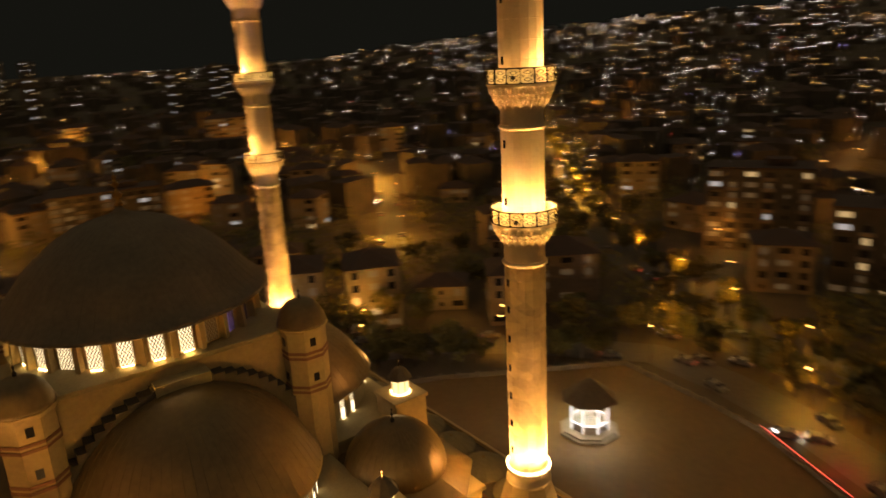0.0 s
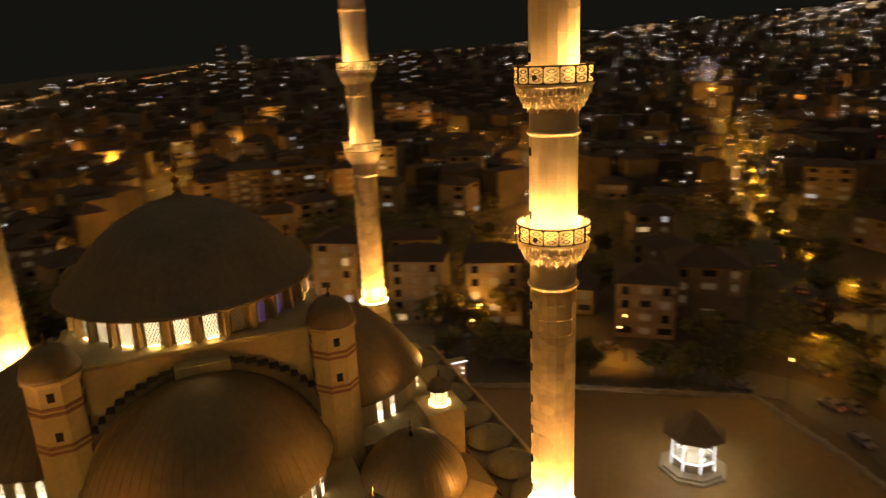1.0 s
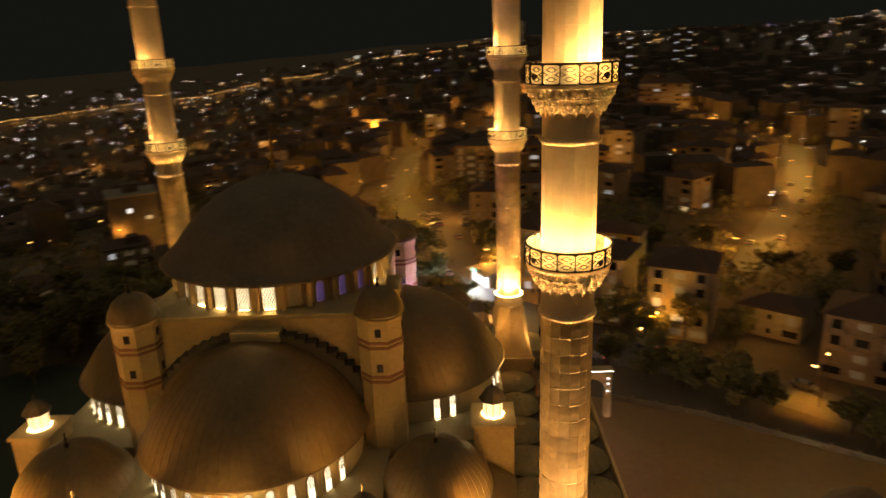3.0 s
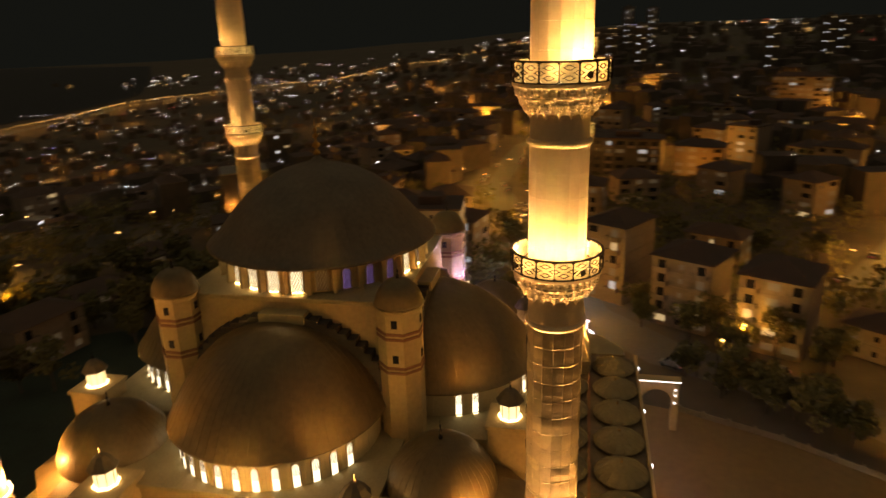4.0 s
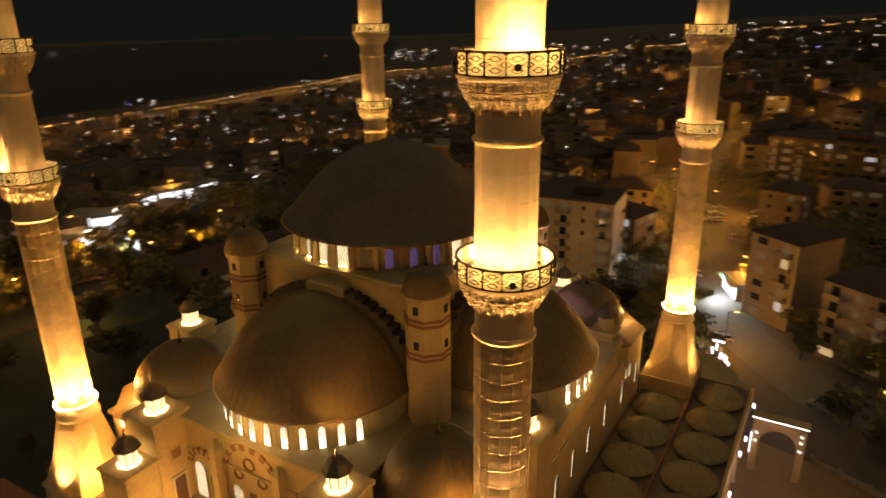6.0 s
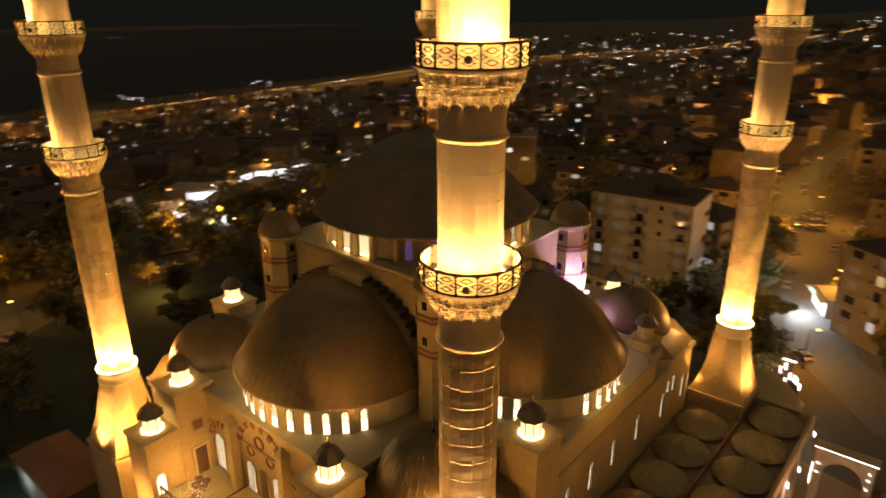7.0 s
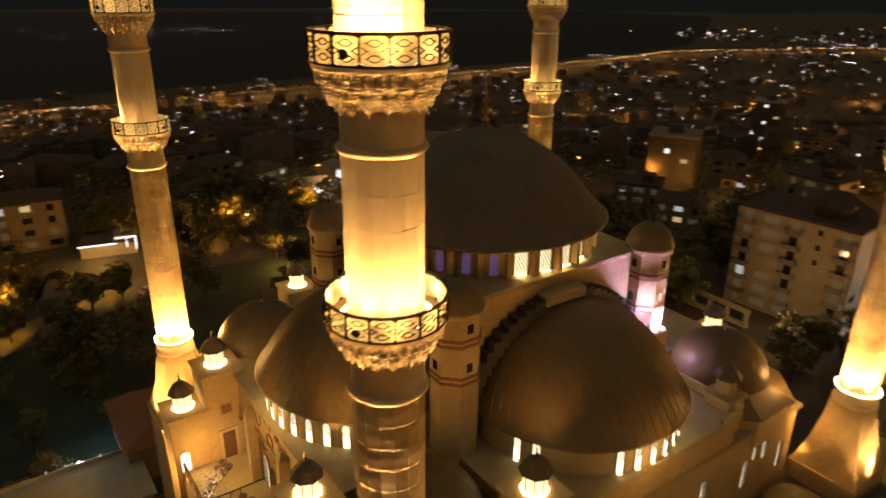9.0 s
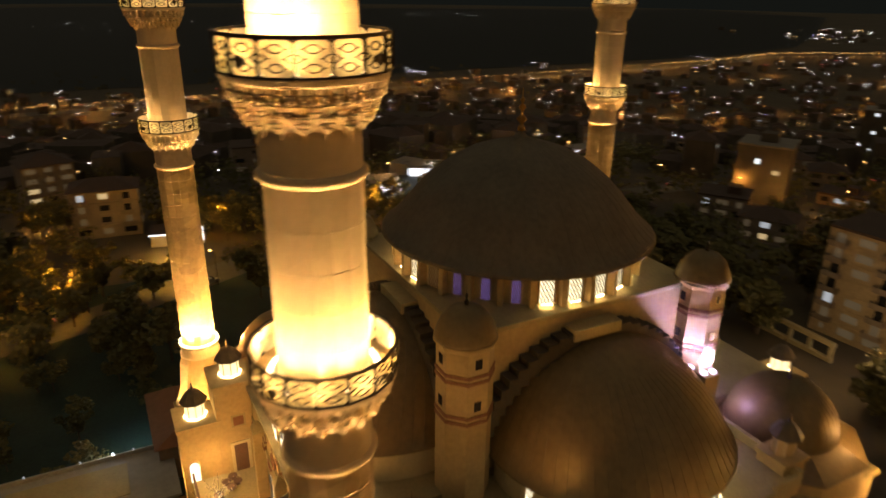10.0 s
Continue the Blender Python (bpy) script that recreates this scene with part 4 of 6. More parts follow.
def court_wall(pts):
    t = thing("court_wall", Matrix.Identity(4), "low pale stone wall along the edge of the court", "wall", kind="structure")
    for (xa, ya), (xb, yb) in zip(pts, pts[1:]):
        d = math.hypot(xb - xa, yb - ya)
        m = Matrix.Translation((xa, ya, 0)) @ Matrix.Rotation(math.atan2(yb - ya, xb - xa), 4, "Z")
        k = max(1, round(d / 4))
        for i in range(k):
            part("wall_panel", box(d * i / k + 0.25, d * (i + 1) / k - 0.25, -0.15, 0.15, 0, 0.95, m), WALL_STONE, t)
            part("wall_pier", box(d * i / k - 0.25, d * i / k + 0.25, -0.25, 0.25, 0, 1.25, m), WALL_STONE, t)


court_wall([(44, 40), (59, 33.2), (91.1, 12), (89, -8), (87, -19), (78, -38), (66, -58)])


def portico():
    t = thing("portico", Matrix.Identity(4), "double row of small lead domes over a stone portico", "portico")
    part("portico_roof", box(21.6, 35.0, -24.0, 30.4, 13.6, 14.6), LEAD_DARK, t, "flat lead-covered portico roof")
    bm = bmesh.new()
    pts = [(21.6, 31.0), (33.6, 31.0), (33.4, 33.4), (30.2, 37.6), (26.3, 39.6), (21.6, 39.6)]
    lo, up = [[bm.verts.new((x, y, z)) for x, y in pts] for z in (13.2, 14.6)]
    bm.faces.new(lo[::-1])
    bm.faces.new(up)
    for i in range(6):
        bm.faces.new((lo[i], lo[(i + 1) % 6], up[(i + 1) % 6], up[i]))
    part("corner_roof", bm, SLAB, t, "pale flat roof at the portico's end")
    part("end_wall", box(21.6, 26.3, 31.0, 39.3, 0, 13.2), STONE_WALL, t)
    part("parapet", box(35.0, 35.4, -24.0, 30.4, 13.4, 15.1), STONE_WALL, t)
    part("ridge", box(28.0, 28.3, -24.0, 30.4, 14.6, 15.1), STONE_RED, t)
    for i in range(10):
        y = -23.4 + 5.9 * i
        part("column", lathe([(0.6, 0), (0.45, 0.4), (0.42, 11.8), (0.65, 12.6), (0.65, 13.6)], 16, 34.3, y), STONE, t, "", True)
    part("back_wall", box(21.6, 22.0, -24.0, 30.4, 0, 13.6), STONE_WALL, t)
    prof = [(2.7, 14.98), (3.15, 14.95), (3.2, 15.05), (2.85, 15.4), (2.25, 15.8), (1.5, 16.15), (0.8, 16.36), (0, 16.44)]
    bm = lathe(prof, 16, turn=11.25)
    me = bpy.data.meshes.new("portico_dome")
    bm.to_mesh(me)
    bm.free()
    me.materials.append(LEAD_PALE)
    bm = bmesh.new()
    add_seams(bm, prof[2:-1], 16, wide=0.04, high=0.02)
    se = bpy.data.meshes.new("seams")
    bm.to_mesh(se)
    bm.free()
    se.materials.append(LEAD_PALE)
    bm = lathe([(2.75, 14.6), (2.75, 15.0)], 16, turn=11.25)
    ea = bpy.data.meshes.new("dome_drum")
    bm.to_mesh(ea)
    bm.free()
    ea.materials.append(STONE_WALL)
    bm = lathe([(0.1, 16.35), (0.12, 16.55), (0.03, 16.7), (0.0, 17.2)], 6)
    sp = bpy.data.meshes.new("spike")
    bm.to_mesh(sp)
    bm.free()
    sp.materials.append(BRASS)
    for x, y0, n in ((24.9, 19.6, 6), (31.8, 26.0, 8)):
        for i in range(n):
            d = place("portico_dome", me, t, "low lead dome", pose(x, y0 - 6.45 * i, 0))
            place("seams", se, d)
            place("dome_drum", ea, d)
            place("spike", sp, d)
    for i in range(9):
        y = -20 + 6.2 * i
        part("wall_lamp", lathe([(0, 0), (0.12, 0.1), (0.12, 0.75), (0, 0.85)], 8), WHITE_TUBE, t, "small white wall lamp", at=pose(35.75, y, 11.0 if i % 2 else 12.6))


portico()
slab("gate_path", [(36.0, -24), (43.0, -24), (43.0, 33.6), (36.0, 33.6)], 0.0, 0.06, PAVE, "pale paved path from the portico to the gate", "pavement")
lamp("path_light", "POINT", pose(37.0, 24, 7.5), 120, (0.85, 0.6, 0.95), 0.4)
lamp("path_light", "POINT", pose(37.0, 8, 7.5), 90, (0.9, 0.6, 0.8), 0.4)


# unseen lamps added along the portico to brighten the court paving
for y in (-16, 0, 16):
    lamp("court_fill", "POINT", pose(36.4, y, 10.5), 230, (1.0, 0.52, 0.16), 0.4)


def gate():
    t = thing("court_gate", pose(39.3, 34.4, 0), "pale stone arched court gate edged with white light tubes", "gate")
    r, n = 2.5, 10
    for s in (-1, 1):
        part("jamb", box(min(s * r, s * 3.5), max(s * r, s * 3.5), -0.7, 0.7, 0, 8.8), STONE_WALL, t)
    bm = bmesh.new()
    for i in range(n):
        a0, a1 = math.pi * i / n, math.pi * (i + 1) / n
        out = [(r * math.cos(a0), 5.0 + r * math.sin(a0)), (r * math.cos(a0), 8.8), (r * math.cos(a1), 8.8), (r * math.cos(a1), 5.0 + r * math.sin(a1))]
        add_plate(bm, out, -0.69, 0.69, Matrix.Identity(4))
    bmesh.ops.remove_doubles(bm, verts=bm.verts, dist=0.001)
    part("arch", bm, STONE_WALL, t)
    part("cornice", box(-3.7, 3.7, -0.9, 0.9, 8.8, 9.2), STONE_WALL, t)
    part("light_tube", box(-3.7, 3.7, -0.96, -0.9, 9.0, 9.08), WHITE_TUBE, t, "white light tube")
    part("side_tube", box(-3.58, -3.5, -0.8, -0.72, 3.0, 6.5), WHITE_TUBE, t, "white light tube")
    for x, z in ((2.9, 6.6), (2.9, 5.2), (2.9, 7.6), (-2.9, 6.6), (-2.9, 5.2)):
        part("bulb", lathe([(0, -0.15), (0.14, -0.05), (0.14, 0.05), (0, 0.15)], 8), WHITE_TUBE, t, "white bulb", at=pose(x, -0.8, z))


gate()


def lamp_mast(x, y):
    """A mast with several upright light tubes and a long panel lamp."""
    t = thing("lamp_mast", pose(x, y, 0), "steel mast with a cluster of upright white light tubes", "lamp")
    part("pole", lathe([(0.16, 0), (0.12, 0.5), (0.08, 12.5)], 8), IRON, t)
    part("panel_lamp", box(-1.6, 0.2, 1.6, 2.0, 10.8, 10.95), WHITE_TUBE, t, "long white panel lamp")
    part("panel_arm", box(-0.5, -0.4, 0.0, 1.7, 10.7, 10.8), IRON, t)
    for u, v, z in ((-1.0, -2.6, 10.6), (-0.5, -1.7, 10.9), (0.2, -1.2, 9.2), (0.7, 0.2, 8.3), (0.9, 1.2, 7.4), (1.3, 1.9, 6.2), (-0.2, -2.2, 8.6)):
        part("light_tube", box(u - 0.09, u + 0.09, v - 0.09, v + 0.09, z, z + 1.15), WHITE_TUBE, t, "upright white light tube")
        part("bracket", box(min(0, u), max(0, u), v - 0.03, v + 0.03, z - 0.06, z), IRON, t)
        part("bracket_arm", box(-0.03, 0.03, min(0, v), max(0, v), z - 0.06, z), IRON, t)


lamp_mast(28.3, 50.0)
lamp("mast_light", "POINT", pose(29.6, 48.0, 9.0), 450, (1.0, 0.85, 0.7), 0.3)
t = thing("light_strip", pose(0, 0, 0), "red light strip along the outer wall top", "light strip")
m = Matrix.Translation((86.9, -19.4, 1.35)) @ Matrix.Rotation(math.atan2(-19, -9), 4, "Z")
part("tube", box(0, 20, -0.06, 0.06, 0, 0.12, m), CITY_RED, t, "glowing red tube")
part("holder", box(0, 20, -0.04, 0.04, -0.1, 0.0, m), IRON, t)
lamp("red_light", "POINT", pose(85.5, -33, 2.0), 90, (1.0, 0.08, 0.05), 0.4)


def fountain_kiosk():
    t = thing("fountain_kiosk", pose(66.6, 0.4, 0), "eight-sided fountain kiosk with dark roof, lit white inside", "kiosk")
    part("plinth", lathe([(5.2, 0), (5.2, 0.35), (4.6, 0.35), (4.6, 0.7), (0, 0.7)], 8, turn=22.5), KERB, t, "two-stepped pale stone plinth")
    part("basin", lathe([(2.9, 0.7), (2.9, 2.3), (2.6, 2.3), (2.6, 1.2), (0, 1.2)], 8, turn=22.5), KERB, t, "pale stone basin wall")
    for i in range(8):
        m = around(3.1, 45 * i + 22.5, 0)
        part("column", box(-0.16, 0.16, -0.16, 0.16, 0.7, 6.2, m), KERB, t)
        part("column_tube", box(-0.07, 0.07, 0.17, 0.25, 1.0, 5.9, m), KIOSK_TUBE, t, "white light tube")
        m = around(2.87, 45 * i, 0)
        part("light_tube", box(-1.15, 1.15, 0.05, 0.16, 2.3, 2.5, m), KIOSK_TUBE, t, "white light tube")
        part("upper_tube", box(-1.15, 1.15, 0.05, 0.16, 5.5, 5.9, m), KIOSK_TUBE, t, "white light tube")
    part("beam", lathe([(2.9, 5.9), (3.4, 5.9), (3.4, 6.4), (2.9, 6.4), (2.9, 5.9)], 8, turn=22.5), KERB, t)
    part("roof", lathe([(0, 6.42), (4.7, 6.3), (4.8, 6.45), (3.4, 7.6), (1.8, 8.9), (0.5, 9.8), (0.0, 10.0)], 8, turn=22.5), LEAD_DARK, t, "dark eight-sided lead roof with deep eaves")
    finial(t, 0, 0, 9.9, 0.7)


fountain_kiosk()
for i in range(4):
    a = PI2 * (i + 0.5) / 4
    lamp("kiosk_light", "POINT", pose(66.6 + 3.9 * math.cos(a), 0.4 + 3.9 * math.sin(a), 5.5), 190, (1.0, 0.84, 0.58), 0.3)
lamp("kiosk_light", "POINT", pose(66.6, 0.4, 4.5), 230, (0.85, 0.95, 1.0), 0.4)


# ---- houses ----
def pane_mesh(name, w, h, mat):
    me = bpy.data.meshes.new(name)
    bm = box(-w / 2, w / 2, -0.06, 0.03, 0, h)
    bm.to_mesh(me)
    bm.free()
    me.materials.append(mat)
    return me


PANES = [pane_mesh("window", w, h, m) for w, h in ((1.5, 1.4), (2.3, 1.5), (0.9, 1.1), (1.6, 2.1), (3.1, 1.5)) for m in (GLASS_DARK, ROOM_WHITE, ROOM_WARM, PANE_FILL)]
SILL = pane_mesh("sill", 1.8, 0.12, CONCRETE)
_bm = box(-1.7, 1.7, 0, 1.2, -0.15, 0)
add_box(_bm, -1.7, 1.7, 1.1, 1.2, 0, 0.95)
add_box(_bm, -1.7, -1.6, 0, 1.1, 0, 0.95)
add_box(_bm, 1.6, 1.7, 0, 1.1, 0, 0.95)
BALCONY = bpy.data.meshes.new("balcony")
_bm.to_mesh(BALCONY)
_bm.free()
BALCONY.materials.append(PLASTER)


def apartment(x, y, yaw, w, d, floors, rnd, lit=0.12, balconies=True, sides=("front", "left"), z=None, storey=3.2, flat=False, wall=PLASTER, label=""):
    """A block of flats; x, y is the middle of its front, which faces its own -y, turned by yaw."""
    z = ground_z(x, y) if z is None else z
    h = storey * floors
    shapes = rnd.choice(((0, 4, 1), (4, 2, 4), (4, 1), (1, 4, 2), (4, 4, 1)))
    t = thing("apartment_building", pose(x, y, z, 0, 0, yaw), label or ("plastered block of flats with a dark tiled roof, few windows lit" if not flat else "plastered block of flats with a flat roof, few windows lit"), "building", "houses round the mosque")
    part("wall", box(-w / 2, w / 2, 0, d, -6, h), wall, t)
    if flat:
        bm = box(-w / 2 - 0.2, w / 2 + 0.2, -0.2, d + 0.2, h, h + 0.5)
        add_box(bm, w * 0.05, w * 0.3, d * 0.3, d * 0.7, h + 0.5, h + 2.6)
        part("roof", bm, TILE, t)
    else:
        bm = bmesh.new()
        e = 0.7
        lo = [bm.verts.new(p) for p in ((-w / 2 - e, -e, h), (w / 2 + e, -e, h), (w / 2 + e, d + e, h), (-w / 2 - e, d + e, h))]
        k = min(w, d) / 2
        rise = k * 0.45
        if w >= d:
            up = [bm.verts.new((-w / 2 + k, d / 2, h + rise)), bm.verts.new((w / 2 - k, d / 2, h + rise))]
            fs = ((lo[0], lo[1], up[1], up[0]), (lo[1], lo[2], up[1]), (lo[2], lo[3], up[0], up[1]), (lo[3], lo[0], up[0]))
        else:
            up = [bm.verts.new((0, k, h + rise)), bm.verts.new((0, d - k, h + rise))]
            fs = ((lo[0], lo[1], up[0]), (lo[1], lo[2], up[1], up[0]), (lo[2], lo[3], up[1]), (lo[3], lo[0], up[0], up[1]))
        bm.faces.new(lo[::-1])
        for f in fs:
            bm.faces.new(f)
        part("roof", bm, TILE, t)
    for k in range(1, floors):
        if balconies:
            part("floor_band", box(-w / 2 - 0.08, w / 2 + 0.08, -0.08, d + 0.08, k * storey - 0.15, k * storey + 0.1), wall, t)
    for side in sides:
        span = w if side in ("front", "back") else d
        n = max(2, int(span / 4.3))
        m0 = {"front": Matrix.Translation((0, -0.01, 0)) @ Matrix.Rotation(math.pi, 4, "Z"), "left": Matrix.Translation((-w / 2 - 0.01, d / 2, 0)) @ Matrix.Rotation(math.pi / 2, 4, "Z"), "right": Matrix.Translation((w / 2 + 0.01, d / 2, 0)) @ Matrix.Rotation(-math.pi / 2, 4, "Z"), "back": Matrix.Translation((0, d + 0.01, 0))}[side]
        for f in range(floors):
            for i in range(n):
                u = span * ((i + 0.5) / n - 0.5)
                roll = rnd.random()
                shape = 3 if balconies and f and i % 2 == 0 and side == "front" else shapes[i % len(shapes)]
                me = PANES[4 * shape + (1 if roll < lit * 0.6 else 2 if roll < lit else 3 if roll < 0.5 else 0)]
                if roll > 0.93:
                    continue
                win = place("window", me, t, "", m0 @ pose(u, 0, f * storey + (0.3 if shape == 3 else 0.95)))
                if shape < 2 and z > -20 and math.hypot(x, y) < 130:
                    place("sill", SILL, win, "", pose(0, 0.06, -0.14))
                if balconies and f and i % 2 == 0 and side == "front":
                    place("balcony", BALCONY, t, "", m0 @ pose(u, 0, f * storey))
    return t


def open_arcade():
    """A low roofed arcade with square openings behind the north lawn."""
    t = thing("arcade", pose(-33.1, 78.5, -0.2), "low pale arcade with square openings", "arcade")
    for i in range(5):
        part("pillar", box(i * 4.2 - 0.35, i * 4.2 + 0.35, -0.35, 0.35, 0, 3.2), SLAB, t)
    part("beam", box(-0.5, 17.3, -0.45, 0.45, 3.2, 4.0), SLAB, t)
    part("plinth", box(-0.5, 17.3, -0.45, 0.45, 0, 0.9), SLAB, t)


open_arcade()

rnd = random.Random(7)
NEAR = [(31.5, 89.0, -33, 11.5, 14, 6, False), (47.5, 74.5, -30, 13, 13, 5, False), (63.5, 64.5, -27, 13, 14, 5, False), (-15.0, 88.2, 5, 24, 14, 7, True), (90.3, 43.2, -37, 13, 13, 4, False), (83.0, 64.0, -40, 13, 10, 2, False), (110.0, 45.5, -36, 17, 14, 4, False)]
for x, y, yaw, w, d, fl, flat in NEAR:
    apartment(x, y, yaw, w, d, fl, rnd, 0.09 if not flat else 0.02, flat=flat, storey=3.08 if flat else 3.2, sides=("front", "right") if flat else ("front", "left"), wall=CREAM if flat else PLASTER, label="long cream block of flats with balconies and a dark flat roof" if flat else "")


# ---- streets ----
STREETS = {
    "north": ([(66, 50), (44, 62), (28, 80), (19, 108), (12, 145), (0, 172), (-12, 212), (-6, 315), (30, 390), (110, 660)], 12),
    "court": ([(44, 62), (66, 50), (84, 33), (100, 11), (99, -6), (95.5, -21), (87, -41), (72, -68), (50, -110)], 10),
    "slope": ([(60, 82), (97, 108), (157, 204), (190, 280), (176, 346), (185, 492)], 10),
    "boulevard": ([(112, -120), (118, -10), (133, 20), (156, 64), (200, 120), (261, 187), (330, 270), (388, 344), (453, 430), (600, 600)], 17),
    "east": ([(133, 20), (209, 52), (277, 58), (420, 90)], 10),
    "west": ([(-80, -90), (-91, -45), (-112, 0), (-116, 41), (-118, 90), (-122, 192), (-71, 439)], 10),
    "market": ([(-116, 41), (-157, 53), (-173, 76), (-185, 112), (-185, 171)], 10),
    "north_west": ([(-12, 212), (-80, 154), (-122, 150)], 9),
}
for num, (key, (pts, width)) in enumerate(STREETS.items()):
    strip("boulevard" if key == "boulevard" else "street", pts, width, ASPHALT, "wide asphalt boulevard lit by sodium lamps" if key == "boulevard" else "asphalt street lit by sodium lamps", 0.03 + 0.011 * num)
HIGHWAY = [(-960, -1400), (-1000, -148), (-1013, 210), (-1054, 885), (-1084, 1258), (-1132, 1500), (-1092, 1640), (-910, 1705), (-800, 1760), (-600, 1860), (-400, 1970), (50, 2200)]
strip("highway", HIGHWAY, 30, ASPHALT, "far highway strung with lights", 0.5)


def along(pts, step, first=0.0):
    """Points every step metres along a line, with the line's heading."""
    out, left = [], first
    for (xa, ya), (xb, yb) in zip(pts, pts[1:]):
        d = math.hypot(xb - xa, yb - ya)
        while left < d:
            f = left / d
            out.append((xa + (xb - xa) * f, ya + (yb - ya) * f, math.atan2(yb - ya, xb - xa)))
            left += step
        left -= d
    return out


def build_street_lamp():
    t = thing("street_lamp", Matrix.Identity(4), "tall grey steel street lamp with an orange sodium head", "street lamp", "lamps along the streets")
    part("pole", lathe([(0.14, 0), (0.13, 0.4), (0.09, 0.45), (0.06, 8.2)], 10), IRON, t)
    part("arm", box(-0.04, 1.8, -0.04, 0.04, 8.1, 8.2), IRON, t)
    part("lamp_head", box(1.2, 2.0, -0.18, 0.18, 8.0, 8.14), SODIUM, t, "glowing orange lamp head")
    return t


SODIUM_COLOR = (1.0, 0.4, 0.06)
LAMP_LIGHT = bpy.data.lights.new("sodium_light", "POINT")
LAMP_LIGHT.energy, LAMP_LIGHT.color, LAMP_LIGHT.shadow_soft_size = 480, SODIUM_COLOR, 0.3
FAR_LIGHT = bpy.data.lights.new("far_sodium_light", "POINT")
FAR_LIGHT.energy, FAR_LIGHT.color, FAR_LIGHT.shadow_soft_size = 800, SODIUM_COLOR, 0.8
YARD_LIGHT = bpy.data.lights.new("yard_and_fill_light", "POINT")
YARD_LIGHT.energy, YARD_LIGHT.color, YARD_LIGHT.shadow_soft_size = 800, (1.0, 0.46, 0.08), 0.3
WIDE_LIGHT = bpy.data.lights.new("boulevard_light", "POINT")
WIDE_LIGHT.energy, WIDE_LIGHT.color, WIDE_LIGHT.shadow_soft_size = 2600, (1.0, 0.45, 0.05), 0.3
PLAIN_LIGHT = bpy.data.lights.new("plain_light", "POINT")
PLAIN_LIGHT.energy, PLAIN_LIGHT.color, PLAIN_LIGHT.shadow_soft_size = 3600, SODIUM_COLOR, 0.8
HIGHWAY_LIGHT = bpy.data.lights.new("highway_light", "POINT")
HIGHWAY_LIGHT.energy, HIGHWAY_LIGHT.color, HIGHWAY_LIGHT.shadow_soft_size = 5200, (1.0, 0.42, 0.07), 1.0
NORTH_LIGHT = bpy.data.lights.new("north_street_light", "POINT")
NORTH_LIGHT.energy, NORTH_LIGHT.color, NORTH_LIGHT.shadow_soft_size = 1450, (1.0, 0.43, 0.06), 0.3
WEST_LIGHT = bpy.data.lights.new("west_street_light", "POINT")
WEST_LIGHT.energy, WEST_LIGHT.color, WEST_LIGHT.shadow_soft_size = 60, (1.0, 0.45, 0.06), 0.3
NEAR_WIDE_LIGHT = bpy.data.lights.new("near_boulevard_light", "POINT")
NEAR_WIDE_LIGHT.energy, NEAR_WIDE_LIGHT.color, NEAR_WIDE_LIGHT.shadow_soft_size = 620, (1.0, 0.42, 0.04), 0.3
COURT_LIGHT = bpy.data.lights.new("court_street_light", "POINT")
COURT_LIGHT.energy, COURT_LIGHT.color, COURT_LIGHT.shadow_soft_size = 60, SODIUM_COLOR, 0.3
first_lamp = None
for key, (pts, width) in STREETS.items():
    for i, (x, y, a) in enumerate(along(pts, 24 if key == "boulevard" else 32, 12)):
        s = 1 if i % 2 else -1
        side = width * (0.1 if key == "boulevard" else 0.56)
        px, py = x - math.sin(a) * s * side, y + math.cos(a) * s * side
        if math.hypot(px - 66, py) < 20 or math.hypot(px, py) > 620:
            continue
        z = ground_z(px, py)
        far = math.hypot(px, py) > 330
        m = pose(px, py, z - 0.1, 0, 0, math.degrees(a) + (-90 if s > 0 else 90))
        if first_lamp is None:
            first_lamp = build_street_lamp()
            first_lamp.matrix_basis = m
        else:
            copy_thing(first_lamp, m)
        new("sodium_light", (WIDE_LIGHT if math.hypot(px, py) > 200 else NEAR_WIDE_LIGHT) if key == "boulevard" else COURT_LIGHT if key == "court" and px > 40 and py > 10 else NORTH_LIGHT if key in ("north", "slope") and py > 54 else FAR_LIGHT if far else WEST_LIGHT if key == "west" else LAMP_LIGHT).matrix_basis = m @ pose(1.6, 0, 7.4)
# lit yards and squares
YARDS = [(16, 168), (81, 256), (153, 200), (45, 277), (172, 330), (248, 176), (-20, 214), (-137, 84), (-97, 13), (-160, -52), (-82, 152), (218, 24), (277, 376), (-254, 68)]
for x, y in YARDS:
    new("yard_and_fill_light", YARD_LIGHT).matrix_basis = pose(x, y, ground_z(x, y) + 5.0)
lamp("lot_light", "SPOT", look((78.0, 35.5, 7.8), (78.1, 35.6, 0)), 2300, (1.0, 0.34, 0.02), 0.3, 100)
copy_thing(first_lamp, pose(79.6, 35.5, -0.1, 0, 0, 180))
# unseen fill lamp, in place of light bounced from the mosque onto the flats
lamp("yard_and_fill_light", "POINT", pose(-9, 71, 11.0), 620, (1.0, 0.62, 0.26), 0.5)
lamp("yard_and_fill_light", "POINT", pose(80, 57, 5.0), 220, (1.0, 0.46, 0.07), 0.3)
POOLS = [(71, 240), (77, 264), (-5, 152), (-14, 192), (2, 350), (173, 232), (112, 131), (159, 314), (-40, 396), (-267, 247), (344, 205), (-60, 300)]
for x, y in POOLS:
    lamp("square_light", "POINT", pose(x, y, ground_z(x, y) + 6.5), 2600 if y < 300 else 3600, (1.0, 0.43, 0.05), 0.4)
